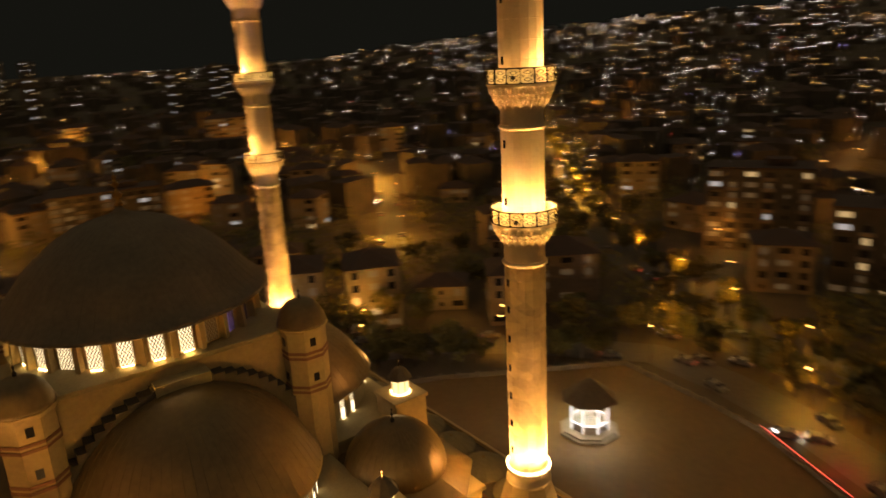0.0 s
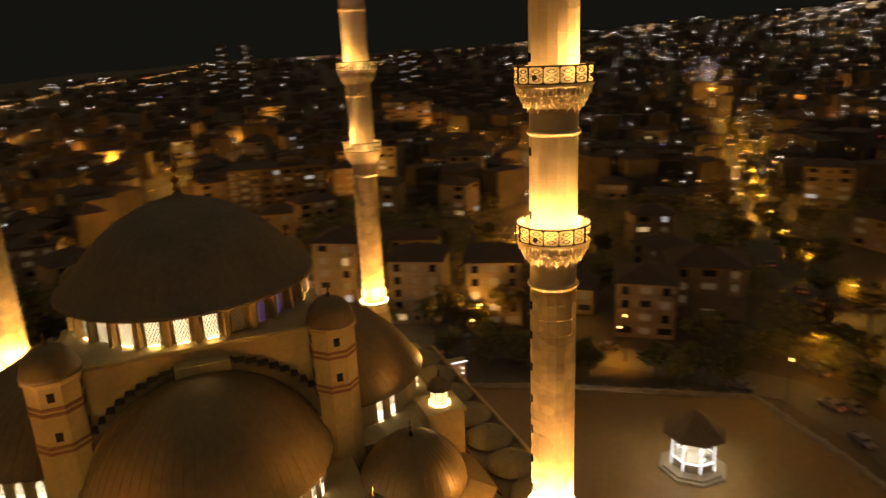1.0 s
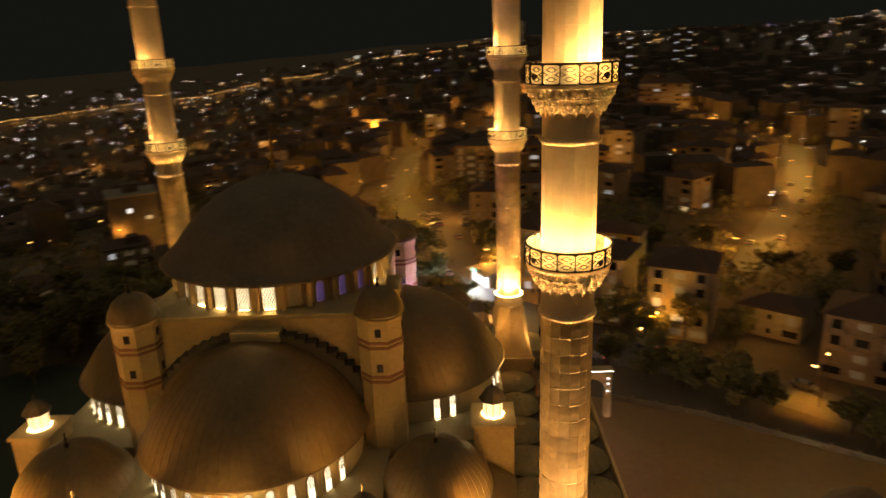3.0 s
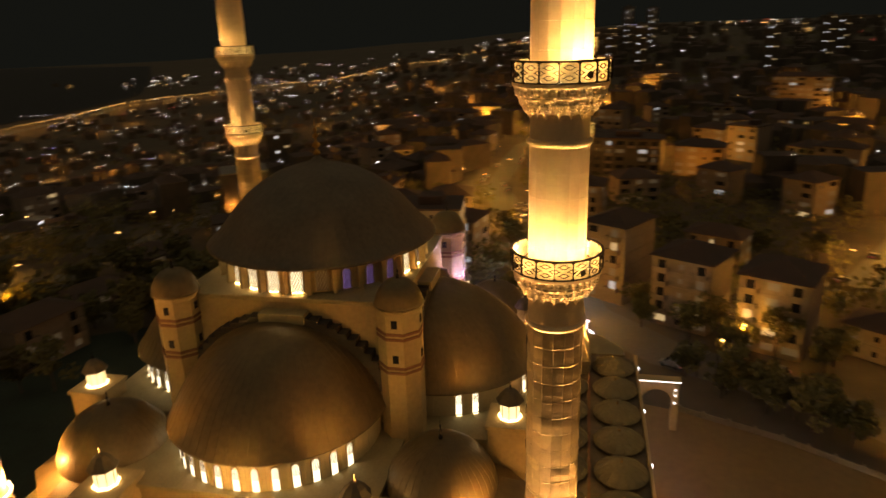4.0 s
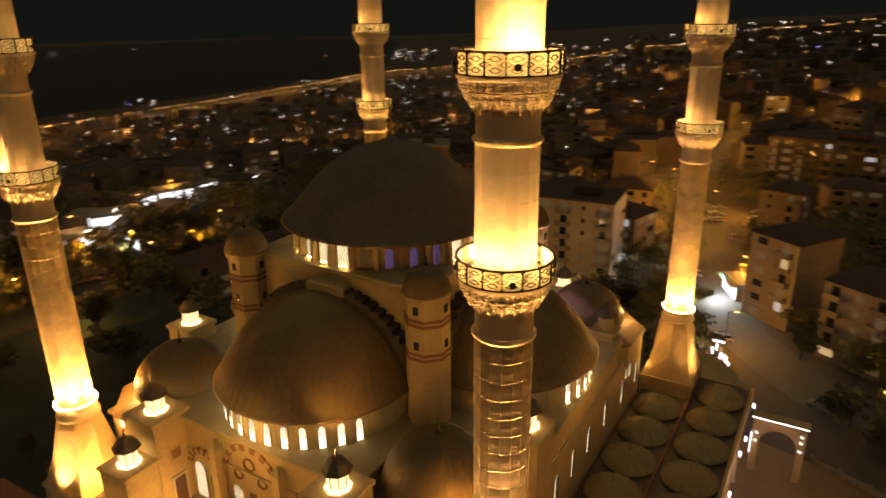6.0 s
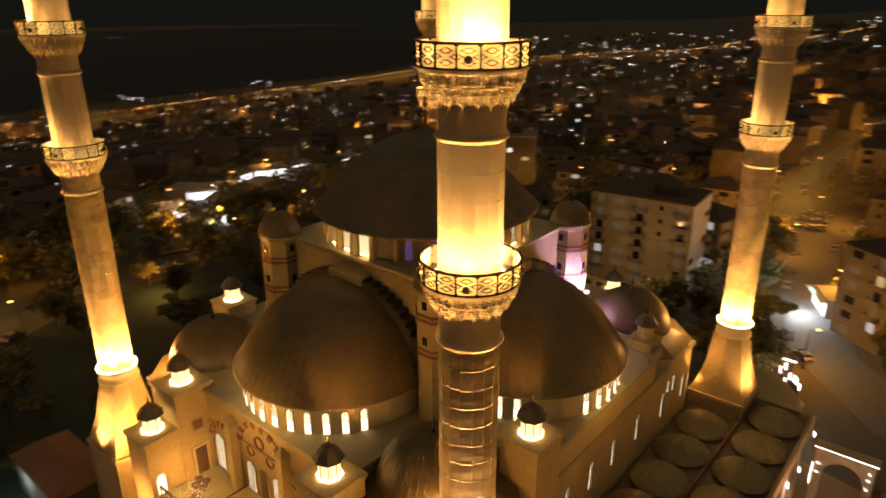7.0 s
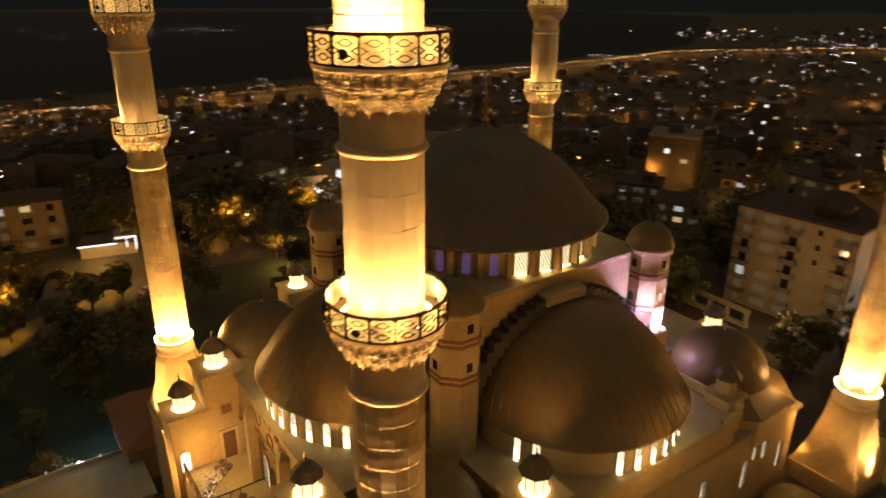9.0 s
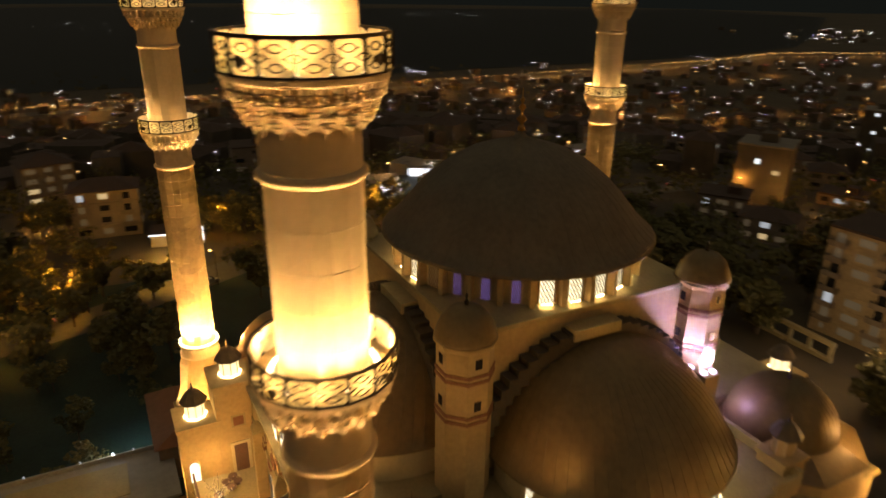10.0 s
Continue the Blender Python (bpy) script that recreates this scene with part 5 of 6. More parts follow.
# house fronts that a street lamp floods
FLOODED = [(90, 567, 30, 5, -8), (160, 410, 34, 8, -20), (157, 320, 28, 3, -22), (74, 234, 20, 4, -14), (-122, 458, 32, 5, 14), (-416, 656, 34, 5, 30), (-505, 592, 26, 4, 34), (-551, 722, 40, 4, 36), (-40, 398, 18, 4, 6)]
for x, y, w, fl, yaw in FLOODED:
    u, v = math.sin(radians(yaw)), -math.cos(radians(yaw))
    lamp("street_flood", "POINT", pose(x + 11 * u, y + 11 * v, ground_z(x, y) + 6.0), 1250, (1.0, 0.37, 0.03), 0.5)
# hooded lamps over the junction by the court wall
for x, y, w in ((110, 15, 3000), (118, 5, 3200), (117, -8, 2600), (99, -22, 1900), (92, -32, 900)):
    lamp("junction_light", "SPOT", look((x, y, 9.0), (x + 0.1, y, 0)), w, (1.0, 0.41, 0.03), 0.4, 118)
for x, y in ((90.0, -25.0), (87.9, -21.2)):
    lamp("head_light", "POINT", pose(x, y, 1.1), 45, (1.0, 0.9, 0.75), 0.2)
GROVES = [(-95, -47), (-101, -27), (-150, -49), (-121, 8), (-112, -62), (-140, -70), (-84, -64), (-128, 34), (-104, 52), (-132, -8)]
for x, y in GROVES:
    lamp("grove_light", "POINT", pose(x, y, ground_z(x, y) + 7.8), 1500, (1.0, 0.42, 0.04), 0.3)
rnd = random.Random(21)
for i in range(120):
    a, r = rnd.uniform(95, 195), 420 * (1500 / 420) ** rnd.random()
    x, y = r * math.cos(radians(a)), r * math.sin(radians(a))
    if x > -1040:
        new("plain_light", PLAIN_LIGHT).matrix_basis = pose(x, y, ground_z(x, y) + 8)
for i in range(22):
    a, r = rnd.uniform(10, 92), 380 * (1100 / 380) ** rnd.random()
    x, y = r * math.cos(radians(a)), r * math.sin(radians(a))
    new("far_sodium_light", FAR_LIGHT).matrix_basis = pose(x, y, ground_z(x, y) + 6)
for x, y, a in along(HIGHWAY[1:-1], 62):
    new("highway_light", HIGHWAY_LIGHT).matrix_basis = pose(x, y, ground_z(x, y) + 13)


def free_lot(x, y, gap):
    """Whether a lot keeps clear of the mosque's court, the streets and the near houses."""
    if -66 < x < 96 and -70 < y < 62:
        return False
    for pts, width in STREETS.values():
        for (xa, ya), (xb, yb) in zip(pts, pts[1:]):
            d2 = (xb - xa) ** 2 + (yb - ya) ** 2
            f = min(1.0, max(0.0, ((x - xa) * (xb - xa) + (y - ya) * (yb - ya)) / d2))
            if math.hypot(x - xa - f * (xb - xa), y - ya - f * (yb - ya)) < width / 2 + gap:
                return False
    return all(math.hypot(x - a, y - b) > 17 for a, b, *_ in NEAR) and all(math.hypot(x - a, y - b) > 14 for a, b in YARDS + POOLS) and all(math.hypot(x - q[0], y - q[1]) > 26 for q in FLOODED)


rnd = random.Random(17)
for x, y, w, fl, yaw in FLOODED:
    apartment(x, y, yaw, w, 12, fl, rnd, 0.06, balconies=False, sides=("front",), label="plastered house front flooded orange by a street lamp")
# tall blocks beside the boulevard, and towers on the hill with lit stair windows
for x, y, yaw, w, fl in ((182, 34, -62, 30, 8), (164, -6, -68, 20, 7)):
    apartment(x, y, yaw, w, 14, fl, rnd, 0.12, flat=True, wall=DIM_WALL, label="tall brown block of flats beside the boulevard")
apartment(36, 214, -8, 40, 14, 6, rnd, 0.1, flat=True, wall=DIM_WALL, label="wide block of flats with long balcony rows, its plaster dimmed for night")


def stair_tower(x, y, yaw, floors):
    """A slim tower block whose stair windows are lit one over another."""
    z = ground_z(x, y)
    t = thing("tower_block", pose(x, y, z, 0, 0, yaw), "dark slim tower block with a column of lit stair windows", "building", "tower blocks on the hill")
    part("wall", box(-8, 8, 0, 15, -6, floors * 3.1), DIM_WALL, t)
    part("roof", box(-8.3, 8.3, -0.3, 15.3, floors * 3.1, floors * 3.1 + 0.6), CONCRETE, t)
    part("lift_house", box(-2.5, 2.5, 5, 10, floors * 3.1 + 0.6, floors * 3.1 + 3.4), DIM_WALL, t)
    for i in range(2, floors):
        if (i * 7 + int(x)) % 3 == 0:
            part("stair_window", box(-2.3, -0.8, -0.15, 0.02, i * 3.1 + 0.6, i * 3.1 + 2.2), STAIR_WHITE, t, "lit stair window")
        if (i * 5 + int(y)) % 4 == 0:
            part("flat_window", box(3.2, 5.4, -0.15, 0.02, i * 3.1 + 0.8, i * 3.1 + 2.1), ROOM_WARM, t, "lit window of a flat")


for x, y, yaw, fl in ((88, 1130, -5, 20), (123, 1095, -6, 19), (84, 769, -6, 16), (52, 800, -4, 13), (208, 700, -16, 15), (281, 773, -20, 16), (305, 800, -21, 15), (-161, 326, 26, 9), (-94, 153, 30, 6), (560, 690, -40, 13)):
    stair_tower(x, y, yaw, fl)

rnd = random.Random(11)
taken = [(x, y) for x, y, *_ in FLOODED] + [(182, 34), (164, -6), (-161, 326), (-94, 153), (36, 214)]
tries = 0
while len(taken) < 117 and tries < 6000:
    tries += 1
    a, r = rnd.uniform(-28, 200), 88 + 300 * rnd.random() ** 0.8
    x, y = r * math.cos(radians(a)), r * math.sin(radians(a))
    if not free_lot(x, y, 10) or any(math.hypot(x - u, y - v) < 19 for u, v in taken):
        continue
    if a > 128 and rnd.random() < 0.45:
        continue
    taken.append((x, y))
    face = math.degrees(math.atan2(y, x)) + 270 + rnd.choice((-20, 0, 15, 30))
    tall = rnd.choice((2, 3, 3, 4, 4, 5)) if a < 110 else rnd.choice((1, 2, 2, 3, 4))
    apartment(x, y, face, rnd.uniform(11, 17), rnd.uniform(10, 14), tall, rnd, 0.1, balconies=r < 170, flat=rnd.random() < 0.3, sides=("front", "right") if r < 200 else ("front",))


# ---- trees ----
def build_tree(seed, h, wide):
    rnd = random.Random(seed)
    t = thing("tree", Matrix.Identity(4), "leafy street tree, dark in the night", "tree", "trees round the court and streets")
    bm = bmesh.new()
    add_lathe(bm, [(0.22, -0.3), (0.17, h * 0.25), (0.1, h * 0.6), (0.03, h * 0.9)], 8)
    for i in range(5):
        a = i * 2.4
        d = Vector((math.cos(a), math.sin(a), rnd.uniform(0.5, 1.0))).normalized()
        m = Matrix.Translation((0, 0, h * rnd.uniform(0.28, 0.5))) @ d.to_track_quat("Z", "Y").to_matrix().to_4x4()
        limb = lathe([(0.09, 0), (0.03, wide * 0.8)], 6)
        limb.transform(m)
        tmp = bpy.data.meshes.new("limb")
        limb.to_mesh(tmp)
        limb.free()
        bm.from_mesh(tmp)
    part("trunk", bm, BARK, t)
    vs, fs = [], []
    clumps = [(rnd.gauss(0, wide * 0.42), rnd.gauss(0, wide * 0.42), h * rnd.uniform(0.42, 0.95), rnd.uniform(0.5, 1.0) * wide * 0.42) for _ in range(16)]
    for cx, cy, cz, cr in clumps:
        for _ in range(40):
            p = Vector((rnd.gauss(0, 1), rnd.gauss(0, 1), rnd.gauss(0, 0.8))).normalized() * cr * rnd.uniform(0.55, 1.1) + Vector((cx, cy, cz))
            u = Vector((rnd.gauss(0, 1), rnd.gauss(0, 1), rnd.gauss(0, 1))).normalized()
            v = u.orthogonal().normalized()
            s = rnd.uniform(0.3, 0.65)
            k = len(vs)
            vs += [p - u * s, p + v * s * 0.7, p + u * s, p - v * s * 0.7]
            fs.append((k, k + 1, k + 2, k + 3))
    me = bpy.data.meshes.new("crown")
    me.from_pydata([tuple(v) for v in vs], [], fs)
    me.materials.append(LEAF)
    place("crown", me, t)
    return t


rnd = random.Random(4)
KINDS = [build_tree(s, h, w) for s, h, w in ((1, 9.0, 3.8), (2, 7.0, 3.2), (3, 11.0, 4.2), (4, 8.2, 4.0))]
spots = []
for x, y, a in along(STREETS["boulevard"][0], 11, 4):
    if math.hypot(x, y) < 420:
        for side in (0, 10.5, -10.5):
            if side == 0 or rnd.random() < 0.22:
                spots.append((x - math.sin(a) * side + rnd.uniform(-1, 1), y + math.cos(a) * side + rnd.uniform(-1, 1)))
AVENUE = len(spots)
for key, step in (("court", 13), ("north", 17), ("slope", 18), ("west", 15), ("market", 17)):
    pts, width = STREETS[key]
    for x, y, a in along(pts, step, 7):
        s = rnd.choice((-1, 1))
        q = (x - math.sin(a) * s * (width / 2 + 3.5), y + math.cos(a) * s * (width / 2 + 3.5))
        if not (-60 < q[0] < 92 and -62 < q[1] < 34) and math.hypot(*q) < 320:
            spots.append(q)
for _ in range(190):
    x, y = rnd.uniform(-180, -58), rnd.uniform(-90, 110)
    if free_lot(x, y, 3) and all(math.hypot(x - u, y - v) > 11 for u, v in taken):
        spots.append((x, y))
for _ in range(70):
    x, y = rnd.uniform(-70, 22), rnd.uniform(52, 84)
    if free_lot(x, y, 3):
        spots.append((x, y))
for _ in range(150):
    a, r = rnd.uniform(-20, 120), rnd.uniform(96, 300)
    x, y = r * math.cos(radians(a)), r * math.sin(radians(a))
    if free_lot(x, y, 3) and all(math.hypot(x - u, y - v) > 12 for u, v in taken):
        spots.append((x, y))
for x, y in YARDS:
    for _ in range(3):
        u, v = x + rnd.uniform(-7, 7), y + rnd.uniform(-7, 7)
        if math.hypot(u - x, v - y) > 3 and not (-60 < u < 92 and -62 < v < 45):
            spots.append((u, v))
spots = spots[:AVENUE] + sorted(spots[AVENUE:], key=lambda q: math.hypot(q[0], q[1]))[:250 - AVENUE]
for x, y in GROVES:
    for i in range(5):
        spots.append((x + 5.2 * math.cos(i * 1.26 + x), y + 5.2 * math.sin(i * 1.26 + x)))
spots = [(x, y) for x, y in spots if math.hypot(x + 117, y + 24) > 16]
for i, (x, y) in enumerate(spots):
    k = KINDS[i % 4]
    m = pose(x, y, ground_z(x, y) - 0.1, 0, 0, rnd.uniform(0, 360))
    if i < 4:
        k.matrix_basis = m
    else:
        copy_thing(k, m)


# dense dark trees on the verge and before the houses
for i in range(34):
    f = (i + 0.5) / 34
    x, y = 46 + 46 * f + rnd.uniform(-2, 2), 49 - 34 * f ** 1.3 + rnd.uniform(-2, 6)
    if math.hypot(x - 78, y - 34) > 6:
        copy_thing(KINDS[i % 4], pose(x, y, -0.1, 0, 0, rnd.uniform(0, 360)) @ Matrix.Scale(rnd.uniform(0.55, 0.85), 4))
for x, y, k in ((107.5, 5.0, 0.8), (105.5, 1.0, 0.7), (107.0, -8.0, 0.9), (104.5, -12.0, 1.0), (107.5, -14.0, 0.9), (103.0, -17.0, 0.8), (101.5, -27.0, 1.0), (99.5, -31.0, 1.0), (103.5, -30.0, 1.1), (119.5, 12.0, 0.8), (98.0, -36.0, 0.9), (55.5, 67.0, 0.9), (57.5, 63.5, 1.0), (72.5, 58.0, 0.9), (75.0, 61.0, 1.0), (40.0, 74.0, 0.8), (22.0, 46.0, 1.1), (19.0, 49.0, 1.2), (97.0, 33.0, 1.0), (101.0, 37.0, 0.9)):
    copy_thing(KINDS[int(x) % 4], pose(x, y, -0.1, 0, 0, x * 40) @ Matrix.Scale(k, 4))


# low garden trees on the west lawn
count = 0
while count < 18:
    x, y = rnd.uniform(-70, -41.5), rnd.uniform(-56, -18)
    if -52 < x < -34 and -36 < y < -25:
        continue
    copy_thing(KINDS[count % 4], pose(x, y, -0.1, 0, 0, rnd.uniform(0, 360)) @ Matrix.Scale(rnd.uniform(0.4, 0.65), 4))
    count += 1


# ---- parked cars ----
def build_car(lights):
    t = thing("car", Matrix.Identity(4), "small parked saloon car" if not lights else "small saloon car with its head lamps on", "car", "cars in the streets")
    bm = bmesh.new()
    prof = [(-2.1, 0.3), (2.1, 0.3), (2.15, 0.7), (1.2, 0.88), (0.5, 1.4), (-1.0, 1.42), (-1.75, 0.95), (-2.15, 0.9)]
    add_plate(bm, prof, -0.85, 0.85, Matrix.Identity(4))
    part("body", bm, CAR_PAINT, t)
    part("windscreen", box(0.52, 1.12, -0.7, 0.7, 0.93, 1.3, Matrix.Rotation(0.0, 4, "Y")), GLASS_DARK, t)
    part("rear_window", box(-1.55, -1.05, -0.7, 0.7, 1.0, 1.3), GLASS_DARK, t)
    for x in (-1.3, 1.35):
        for y in (-0.86, 0.86):
            bm = lathe([(0, -0.1), (0.31, -0.1), (0.31, 0.1), (0, 0.1)], 14)
            bm.transform(Matrix.Translation((x, y, 0.31)) @ Matrix.Rotation(math.pi / 2, 4, "X"))
            part("wheel", bm, RUBBER, t)
    for y in (-0.6, 0.6):
        part("head_lamp", box(2.1, 2.18, y - 0.16, y + 0.16, 0.58, 0.72), SHOP_WHITE if lights else KERB, t, "head lamp")
        part("tail_lamp", box(-2.2, -2.1, y - 0.16, y + 0.16, 0.62, 0.78), CITY_RED, t, "red tail lamp")
    return t


parked, driving = build_car(False), build_car(True)
rnd = random.Random(8)
row = []
for key, step in (("court", 9), ("north", 8.5), ("slope", 9), ("boulevard", 21), ("west", 14)):
    pts, width = STREETS[key]
    for x, y, a in along(pts, step, 5):
        if rnd.random() < 0.6 and math.hypot(x, y) < 280:
            s = rnd.choice((-1, 1)) * (width / 2 - (1.3 if key != "boulevard" else 4))
            row.append((x - math.sin(a) * s, y + math.cos(a) * s, math.degrees(a), False))
row += [(x, y, 20, False) for x in (4, 8, 20, 24) for y in (160, 168, 176)]
row += [(91, -27, -62, True), (88.6, -22.5, 118, True), (108, -4, 100, True), (109, 14, 95, True), (120, 3, -88, True), (100.5, 4, 92, False), (112, 15, 150, True), (140, 40, 60, True), (118, 22, 10, False)]
seen_first = {False: True, True: True}
for x, y, a, on in row:
    k = driving if on else parked
    m = pose(x, y, ground_z(x, y) + 0.12, 0, 0, a)
    if seen_first[on]:
        k.matrix_basis = m
        seen_first[on] = False
    else:
        copy_thing(k, m)


# ---- shops and small buildings ----
def shop(x, y, yaw, w, d, h, label, front=SHOP_WHITE, sign=None):
    z = ground_z(x, y)
    t = thing("shop", pose(x, y, z, 0, 0, yaw), label, "shop")
    part("wall", box(-w / 2, w / 2, 0, d, -3, h), CONCRETE, t)
    part("canopy", box(-w / 2 - 0.3, w / 2 + 0.3, -1.6, 0, h - 0.5, h - 0.2), CONCRETE, t)
    part("lit_front", box(-w / 2 + 0.4, w / 2 - 0.4, -0.08, -0.01, 0.3, h - 0.7), front, t, "bright white shop front")
    if sign:
        part("sign", box(-w * 0.2, w * 0.1, -1.75, -1.62, h - 0.2, h + 0.7), sign, t, "lit sign board")


shop(22.5, 101, -62, 9, 8, 4.2, "small corner shop with a dazzling white front", sign=SHOP_GREEN)
for i, (x, y, a) in enumerate(along(STREETS["market"][0], 15, 8)):
    s = -1 if i % 2 else 1
    shop(x - math.sin(a) * s * 7.5, y + math.cos(a) * s * 7.5, math.degrees(a) + (180 if s > 0 else 0) + 180, 11, 8, 4.2, "small market shop with a bright white front")
    if i % 2 == 0:
        lamp("market_light", "POINT", pose(x, y, ground_z(x, y) + 4.5), 200, (0.95, 0.9, 0.8), 0.5)
shop(-151, 44, 78, 16, 10, 4, "long market shop with a bright white front")
shop(-167, 72, 62, 18, 10, 4, "market shop with a bright white front")
shop(-183, 108, 70, 14, 10, 5, "low pale shop with a white lit canopy")
t = thing("pavilion", pose(-128.5, -20.5, ground_z(-128.5, -20.5), 0, 0, 78), "low dark pavilion edged with white light tubes", "shop")
part("wall", box(-6.5, 6.5, 0, 7, -1, 3.4), CONCRETE, t)
part("raised_hall", box(1.5, 6.5, 0.3, 6, 3.4, 4.8), CONCRETE, t)
part("roof", box(-6.8, 6.8, -1.2, 7.3, 3.4, 3.65), TILE, t)
for x0, x1, z0, z1 in ((-6.6, 2.0, 3.3, 3.62), (1.8, 6.6, 4.7, 5.0), (6.3, 6.6, 1.4, 4.7), (4.2, 4.45, 2.2, 4.7)):
    part("light_tube", box(x0, x1, -1.45, -1.22, z0, z1), SHOP_WHITE, t, "white light tube")
lamp("pavilion_light", "POINT", pose(-121.5, -23.5, 4.0), 900, (1.0, 0.5, 0.06), 0.3)
for x, y, w in ((20.5, 96.0, 1900), (-146, 44, 260), (-161, 70, 260), (-124, -22, 30), (258, 170, 160)):
    lamp("shop_light", "POINT", pose(x, y, ground_z(x, y) + 3.2), w, (0.85, 0.92, 1.0), 0.5)


def annex(x0, x1, y0, y1, h, label, roof=TILE):
    t = thing("annex", Matrix.Identity(4), label, "building")
    part("wall", box(x0, x1, y0, y1, 0, h), PLASTER, t)
    bm = bmesh.new()
    lo = [bm.verts.new(p) for p in ((x0 - 0.5, y0 - 0.5, h), (x1 + 0.5, y0 - 0.5, h), (x1 + 0.5, y1 + 0.5, h), (x0 - 0.5, y1 + 0.5, h))]
    ym = (y0 + y1) / 2
    up = [bm.verts.new((x0 + 2, ym, h + 1.8)), bm.verts.new((x1 - 2, ym, h + 1.8))]
    bm.faces.new(lo[::-1])
    for f in ((lo[0], lo[1], up[1], up[0]), (lo[1], lo[2], up[1]), (lo[2], lo[3], up[0], up[1]), (lo[3], lo[0], up[0])):
        bm.faces.new(f)
    part("roof", bm, roof, t)


annex(-50, -36, -34, -27, 5.5, "low annex with a dull red tiled roof beside the mosque", STONE_RED)
t = thing("garden_lamp", pose(-39.8, -39.6, 0), "slim garden lamp with a cold white globe", "lamp")
part("pole", lathe([(0.1, 0), (0.05, 0.3), (0.04, 3.7)], 8), IRON, t)
part("globe", lathe([(0, 3.6), (0.16, 3.7), (0.22, 3.85), (0.16, 4.0), (0, 4.08)], 12), SHOP_WHITE, t, "glowing white globe", True)
lamp("garden_light", "POINT", pose(-39.8, -39.6, 4.4), 60, (0.85, 0.95, 1.0), 0.2)
lamp("garden_light", "POINT", pose(-46.5, -35.5, 3.0), 60, (0.6, 0.9, 1.0), 0.3)


# ---- city lights and far houses ----
def far_city():
    rnd = random.Random(3)
    lights = {"white": [], "dim": [], "warm": [], "blue": [], "red": [], "highway": []}
    vs, fs = [], []

    def add(x, y, w, d, h, yaw):
        z = ground_z(x, y)
        c, s = math.cos(yaw), math.sin(yaw)
        k = len(vs)
        for zz in (z - 6, z + h):
            for u, v in ((-w, -d), (w, -d), (w, d), (-w, d)):
                vs.append((x + (u * c - v * s) / 2, y + (u * s + v * c) / 2, zz))
        vs.append((x, y, z + h + rnd.choice((0.3, 2.2, 3.0))))
        fs.extend([(k, k + 1, k + 5, k + 4), (k + 1, k + 2, k + 6, k + 5), (k + 2, k + 3, k + 7, k + 6), (k + 3, k, k + 4, k + 7)])
        fs.extend([(k + 4 + i, k + 4 + (i + 1) % 4, k + 8) for i in range(4)])
        return z

    def spark(x, y, z, r, kind):
        lights[kind].append((x, y, z, r))

    for _ in range(5600):
        a = rnd.uniform(-25, 205)
        r = 215 * (3000 / 215) ** (rnd.random() ** 0.9)
        x, y = r * math.cos(radians(a)), r * math.sin(radians(a))
        plain = ground_z(x, y) < -60
        if x < -1050 and (x < -1190 or rnd.random() < (0.4 if a > 160 else 0.92)) and y < 2000:
            continue
        if r < 420 and (not free_lot(x, y, 9) or any(math.hypot(x - u, y - v) < 20 for u, v in taken)):
            continue
        h = rnd.choice((6, 9, 12, 15)) if not plain else rnd.choice((4, 7, 10, 12))
        z = add(x, y, rnd.uniform(9, 18), rnd.uniform(9, 16), h, rnd.uniform(0, 1.5))
        for _ in range(rnd.choice((3, 4, 6, 8)) if a < 40 else rnd.choice((1, 2, 3, 5)) if a < 62 else rnd.choice((0, 1, 1, 2)) if a < 105 else rnd.choice((1, 2, 4, 6))):
            s = max(0.28, r * 0.00066) * (1.0 if a < 105 else 0.82) * rnd.uniform(0.45, 1.25)
            q = rnd.random()
            kind = "white" if q < 0.26 else "dim" if q < 0.56 else "warm" if q < 0.93 else "blue" if q < 0.96 else "red"
            spark(x + rnd.uniform(-9, 9), y + rnd.uniform(-9, 9), z + rnd.uniform(2, h + 2), s, kind)
    for cx, cy, many, wide, kind in ((773, 965, 40, 70, "white"), (547, 626, 40, 45, "white"), (489, 475, 30, 22, "blue"), (430, 404, 16, 30, "warm"), (330, 268, 12, 20, "white"), (250, 163, 12, 16, "white"), (282, 210, 9, 16, "white"), (236, 146, 4, 6, "blue"), (474, 445, 24, 14, "blue"), (428, 340, 10, 5, "white"), (529, 290, 14, 16, "white"), (700, 520, 40, 120, "white"), (560, 330, 40, 100, "white"), (420, 190, 40, 60, "white"), (800, 300, 60, 200, "white"), (900, 700, 70, 200, "white")):
        for _ in range(many):
            x, y = cx + rnd.gauss(0, wide * 0.5), cy + rnd.gauss(0, wide * 0.5)
            spark(x, y, ground_z(x, y) + rnd.uniform(6, 22), math.hypot(x, y) * rnd.uniform(0.0003, 0.0007), kind if rnd.random() < 0.7 else "warm")
    for x, y, a in along(STREETS["boulevard"][0], 5.0, 260):
        x, y = x + rnd.uniform(-12, 12), y + rnd.uniform(-12, 12)
        spark(x, y, ground_z(x, y) + rnd.uniform(3, 10), rnd.uniform(0.2, 0.5), rnd.choice(("warm", "warm", "warm", "white", "dim", "red")))
    for x, y, a in along(HIGHWAY, 4.5):
        x, y = x + rnd.uniform(-10, 10), y + rnd.uniform(-10, 10)
        spark(x, y, ground_z(x, y) + 9, (0.55 + abs(y - 300) * 0.0003) * rnd.uniform(0.5, 1.2), "highway" if rnd.random() < 0.93 else "red" if rnd.random() < 0.5 else "white")
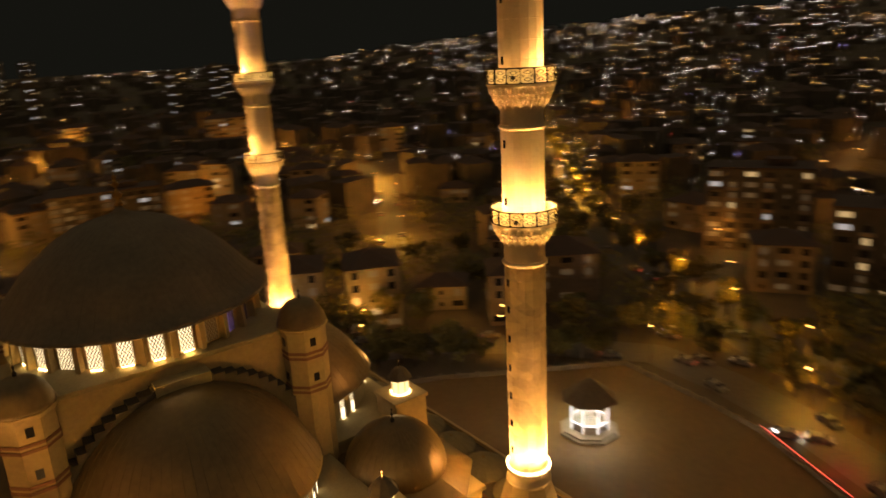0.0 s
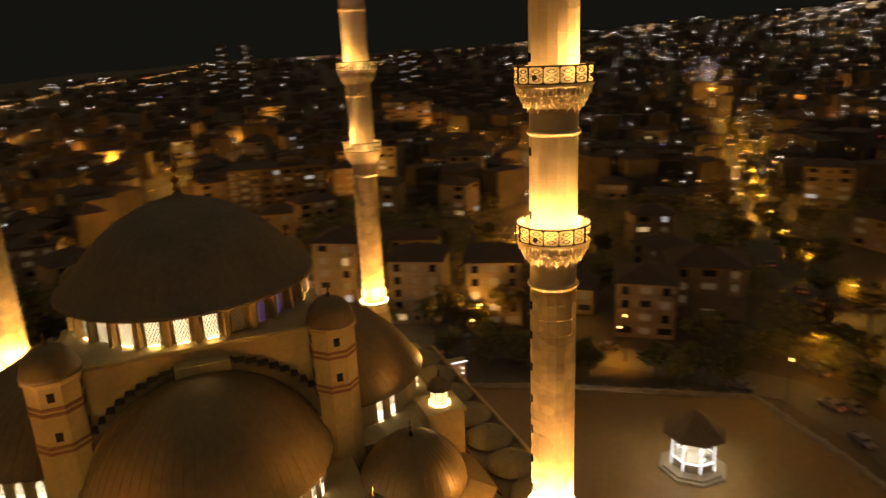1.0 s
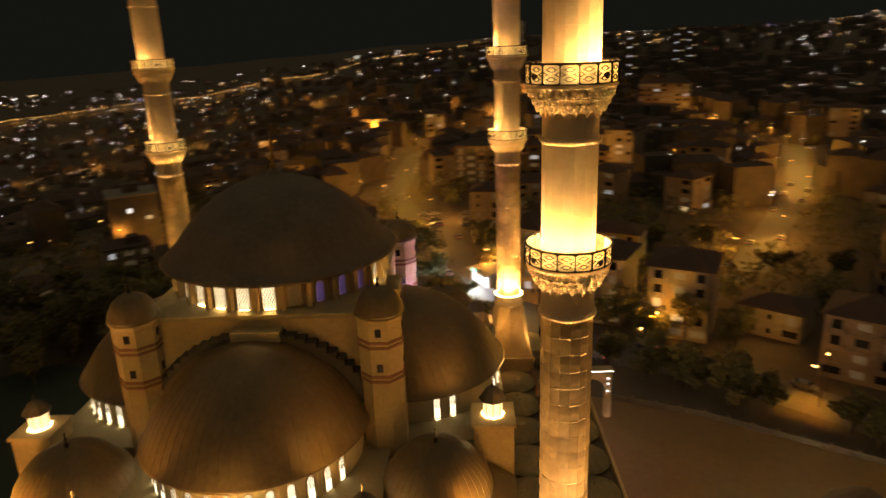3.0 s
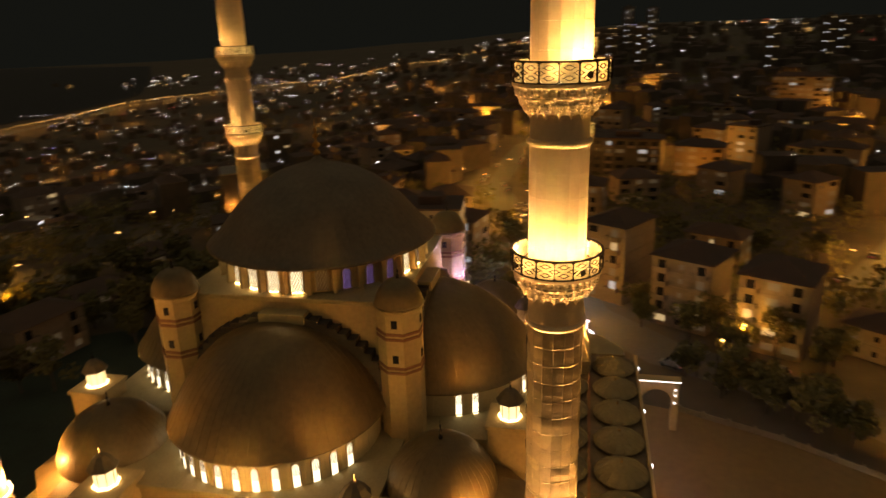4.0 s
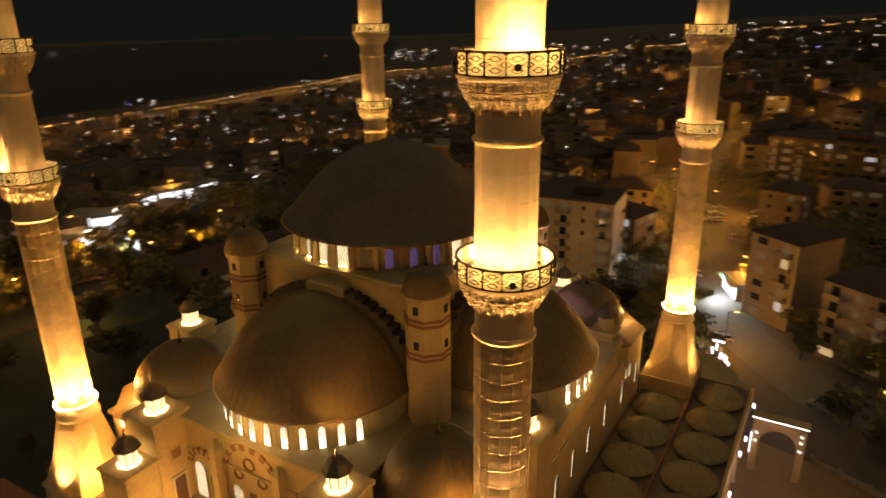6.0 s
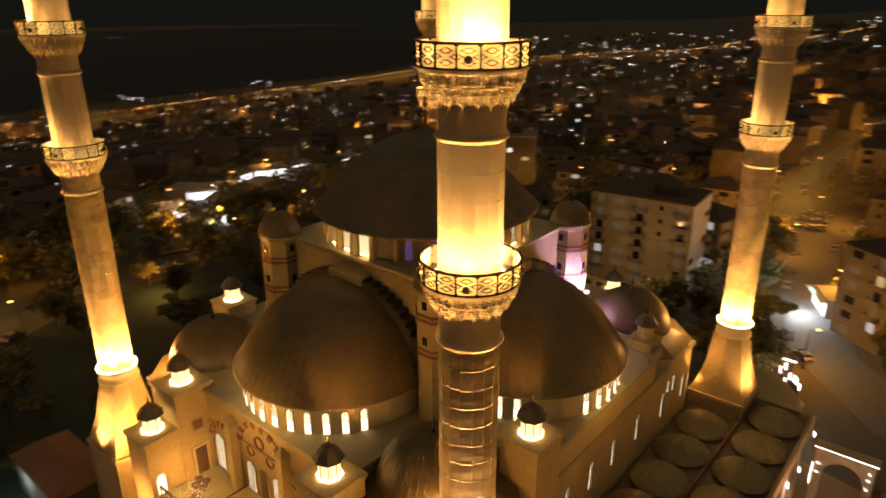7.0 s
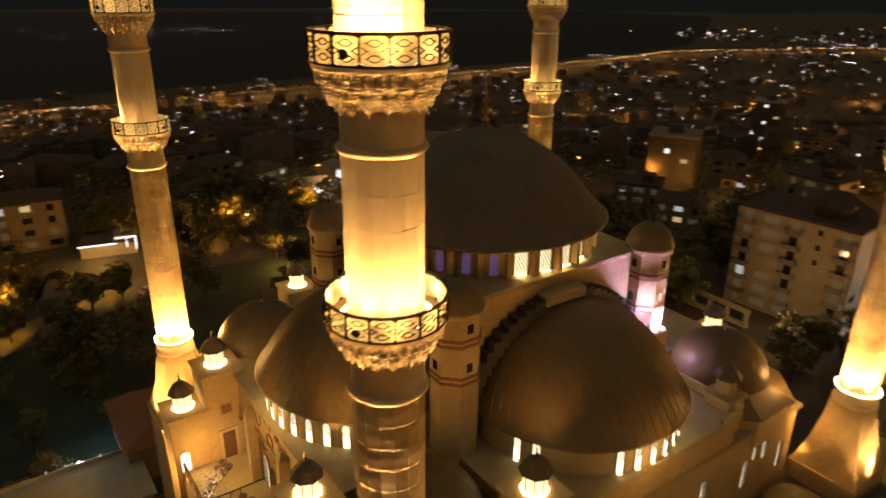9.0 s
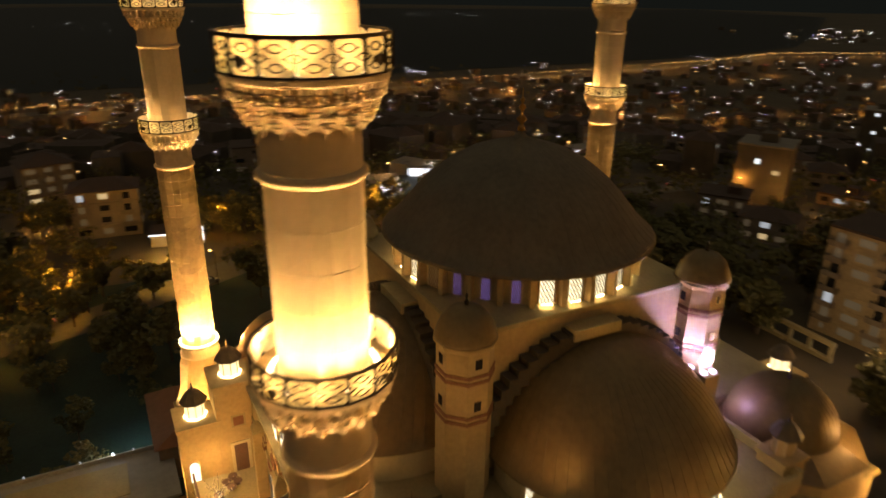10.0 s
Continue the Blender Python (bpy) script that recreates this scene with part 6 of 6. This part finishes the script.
    for cx, cy, many in ((-2750, 189, 9), (-2422, 414, 8), (-2516, 668, 7), (-3043, 1702, 8), (-1392, 2349, 10)):
        for _ in range(many * 2):
            spark(cx + rnd.gauss(0, 90), cy + rnd.gauss(0, 240), -106 + rnd.uniform(0, 8), rnd.uniform(0.5, 1.2), rnd.choice(("white", "dim", "dim")))
    for cx, cy, many, wide in ((-1500, 2205, 22, 50), (-1150, 520, 12, 40), (-1150, 800, 12, 40), (-1130, 1250, 14, 40), (-900, 1850, 20, 80)):
        for _ in range(many):
            x, y = cx + rnd.gauss(0, wide), cy + rnd.gauss(0, wide * 0.3)
            spark(x, y, ground_z(x, y) + rnd.uniform(5, 12), rnd.uniform(0.4, 0.85), "white" if rnd.random() < 0.75 else "blue")
    me = bpy.data.meshes.new("far_houses")
    me.from_pydata(vs, [], fs)
    me.materials.append(DIM_WALL)
    me.materials.append(TILE)
    me.polygons.foreach_set("material_index", [1 if i % 8 > 3 else 0 for i in range(len(me.polygons))])
    tagged(place("far_houses", me), "far hillside and plain crowded with unlit houses", "houses", kind="stuff")
    for kind, mat in (("white", CITY_WHITE), ("dim", CITY_DIM), ("warm", CITY_WARM), ("blue", CITY_COLD), ("red", CITY_RED), ("highway", HIGHWAY_LAMP)):
        v2, f2 = [], []
        for x, y, z, r in lights[kind]:
            k = len(v2)
            v2 += [(x + r, y, z), (x, y + r, z), (x - r, y, z), (x, y - r, z), (x, y, z + r), (x, y, z - r)]
            f2 += [(k + i, k + (i + 1) % 4, k + 4) for i in range(4)] + [(k + (i + 1) % 4, k + i, k + 5) for i in range(4)]
        me = bpy.data.meshes.new("city_lights")
        me.from_pydata(v2, [], f2)
        me.materials.append(mat)
        tagged(place("city_lights", me), f"{'cold blue' if kind == 'blue' else 'orange roadside' if kind == 'highway' else 'faint white' if kind == 'dim' else kind} points of far city lights", "city lights", kind="stuff")


def far_woods():
    """Dark crowns between the far houses, each of many loose leaf clumps."""
    rnd = random.Random(13)
    vs, fs = [], []
    for _ in range(4200):
        a, r = rnd.uniform(-25, 200), 100 * (1400 / 100) ** rnd.random()
        x, y = r * math.cos(radians(a)), r * math.sin(radians(a))
        if not free_lot(x, y, 2) or math.hypot(x + 118, y + 24) < 17 or any(math.hypot(x - u, y - v) < 12 for u, v in taken):
            continue
        near = r < 320
        z, h = ground_z(x, y), rnd.uniform(5, 10)
        for _ in range(44 if near else 16):
            p = Vector((x + rnd.gauss(0, h * 0.25), y + rnd.gauss(0, h * 0.25), z + h * rnd.uniform(0.25, 1.0)))
            u = Vector((rnd.gauss(0, 1), rnd.gauss(0, 1), rnd.gauss(0, 1))).normalized()
            v = u.orthogonal().normalized()
            s = rnd.uniform(0.45, 0.95) if near else rnd.uniform(0.9, 1.9)
            k = len(vs)
            vs += [tuple(p - u * s), tuple(p + v * s * 0.7), tuple(p + u * s), tuple(p - v * s * 0.7)]
            fs.append((k, k + 1, k + 2, k + 3))
    me = bpy.data.meshes.new("far_woods")
    me.from_pydata(vs, [], fs)
    me.materials.append(LEAF)
    tagged(place("far_woods", me), "dark tree crowns among the far houses", "trees", kind="stuff")


far_city()
far_woods()
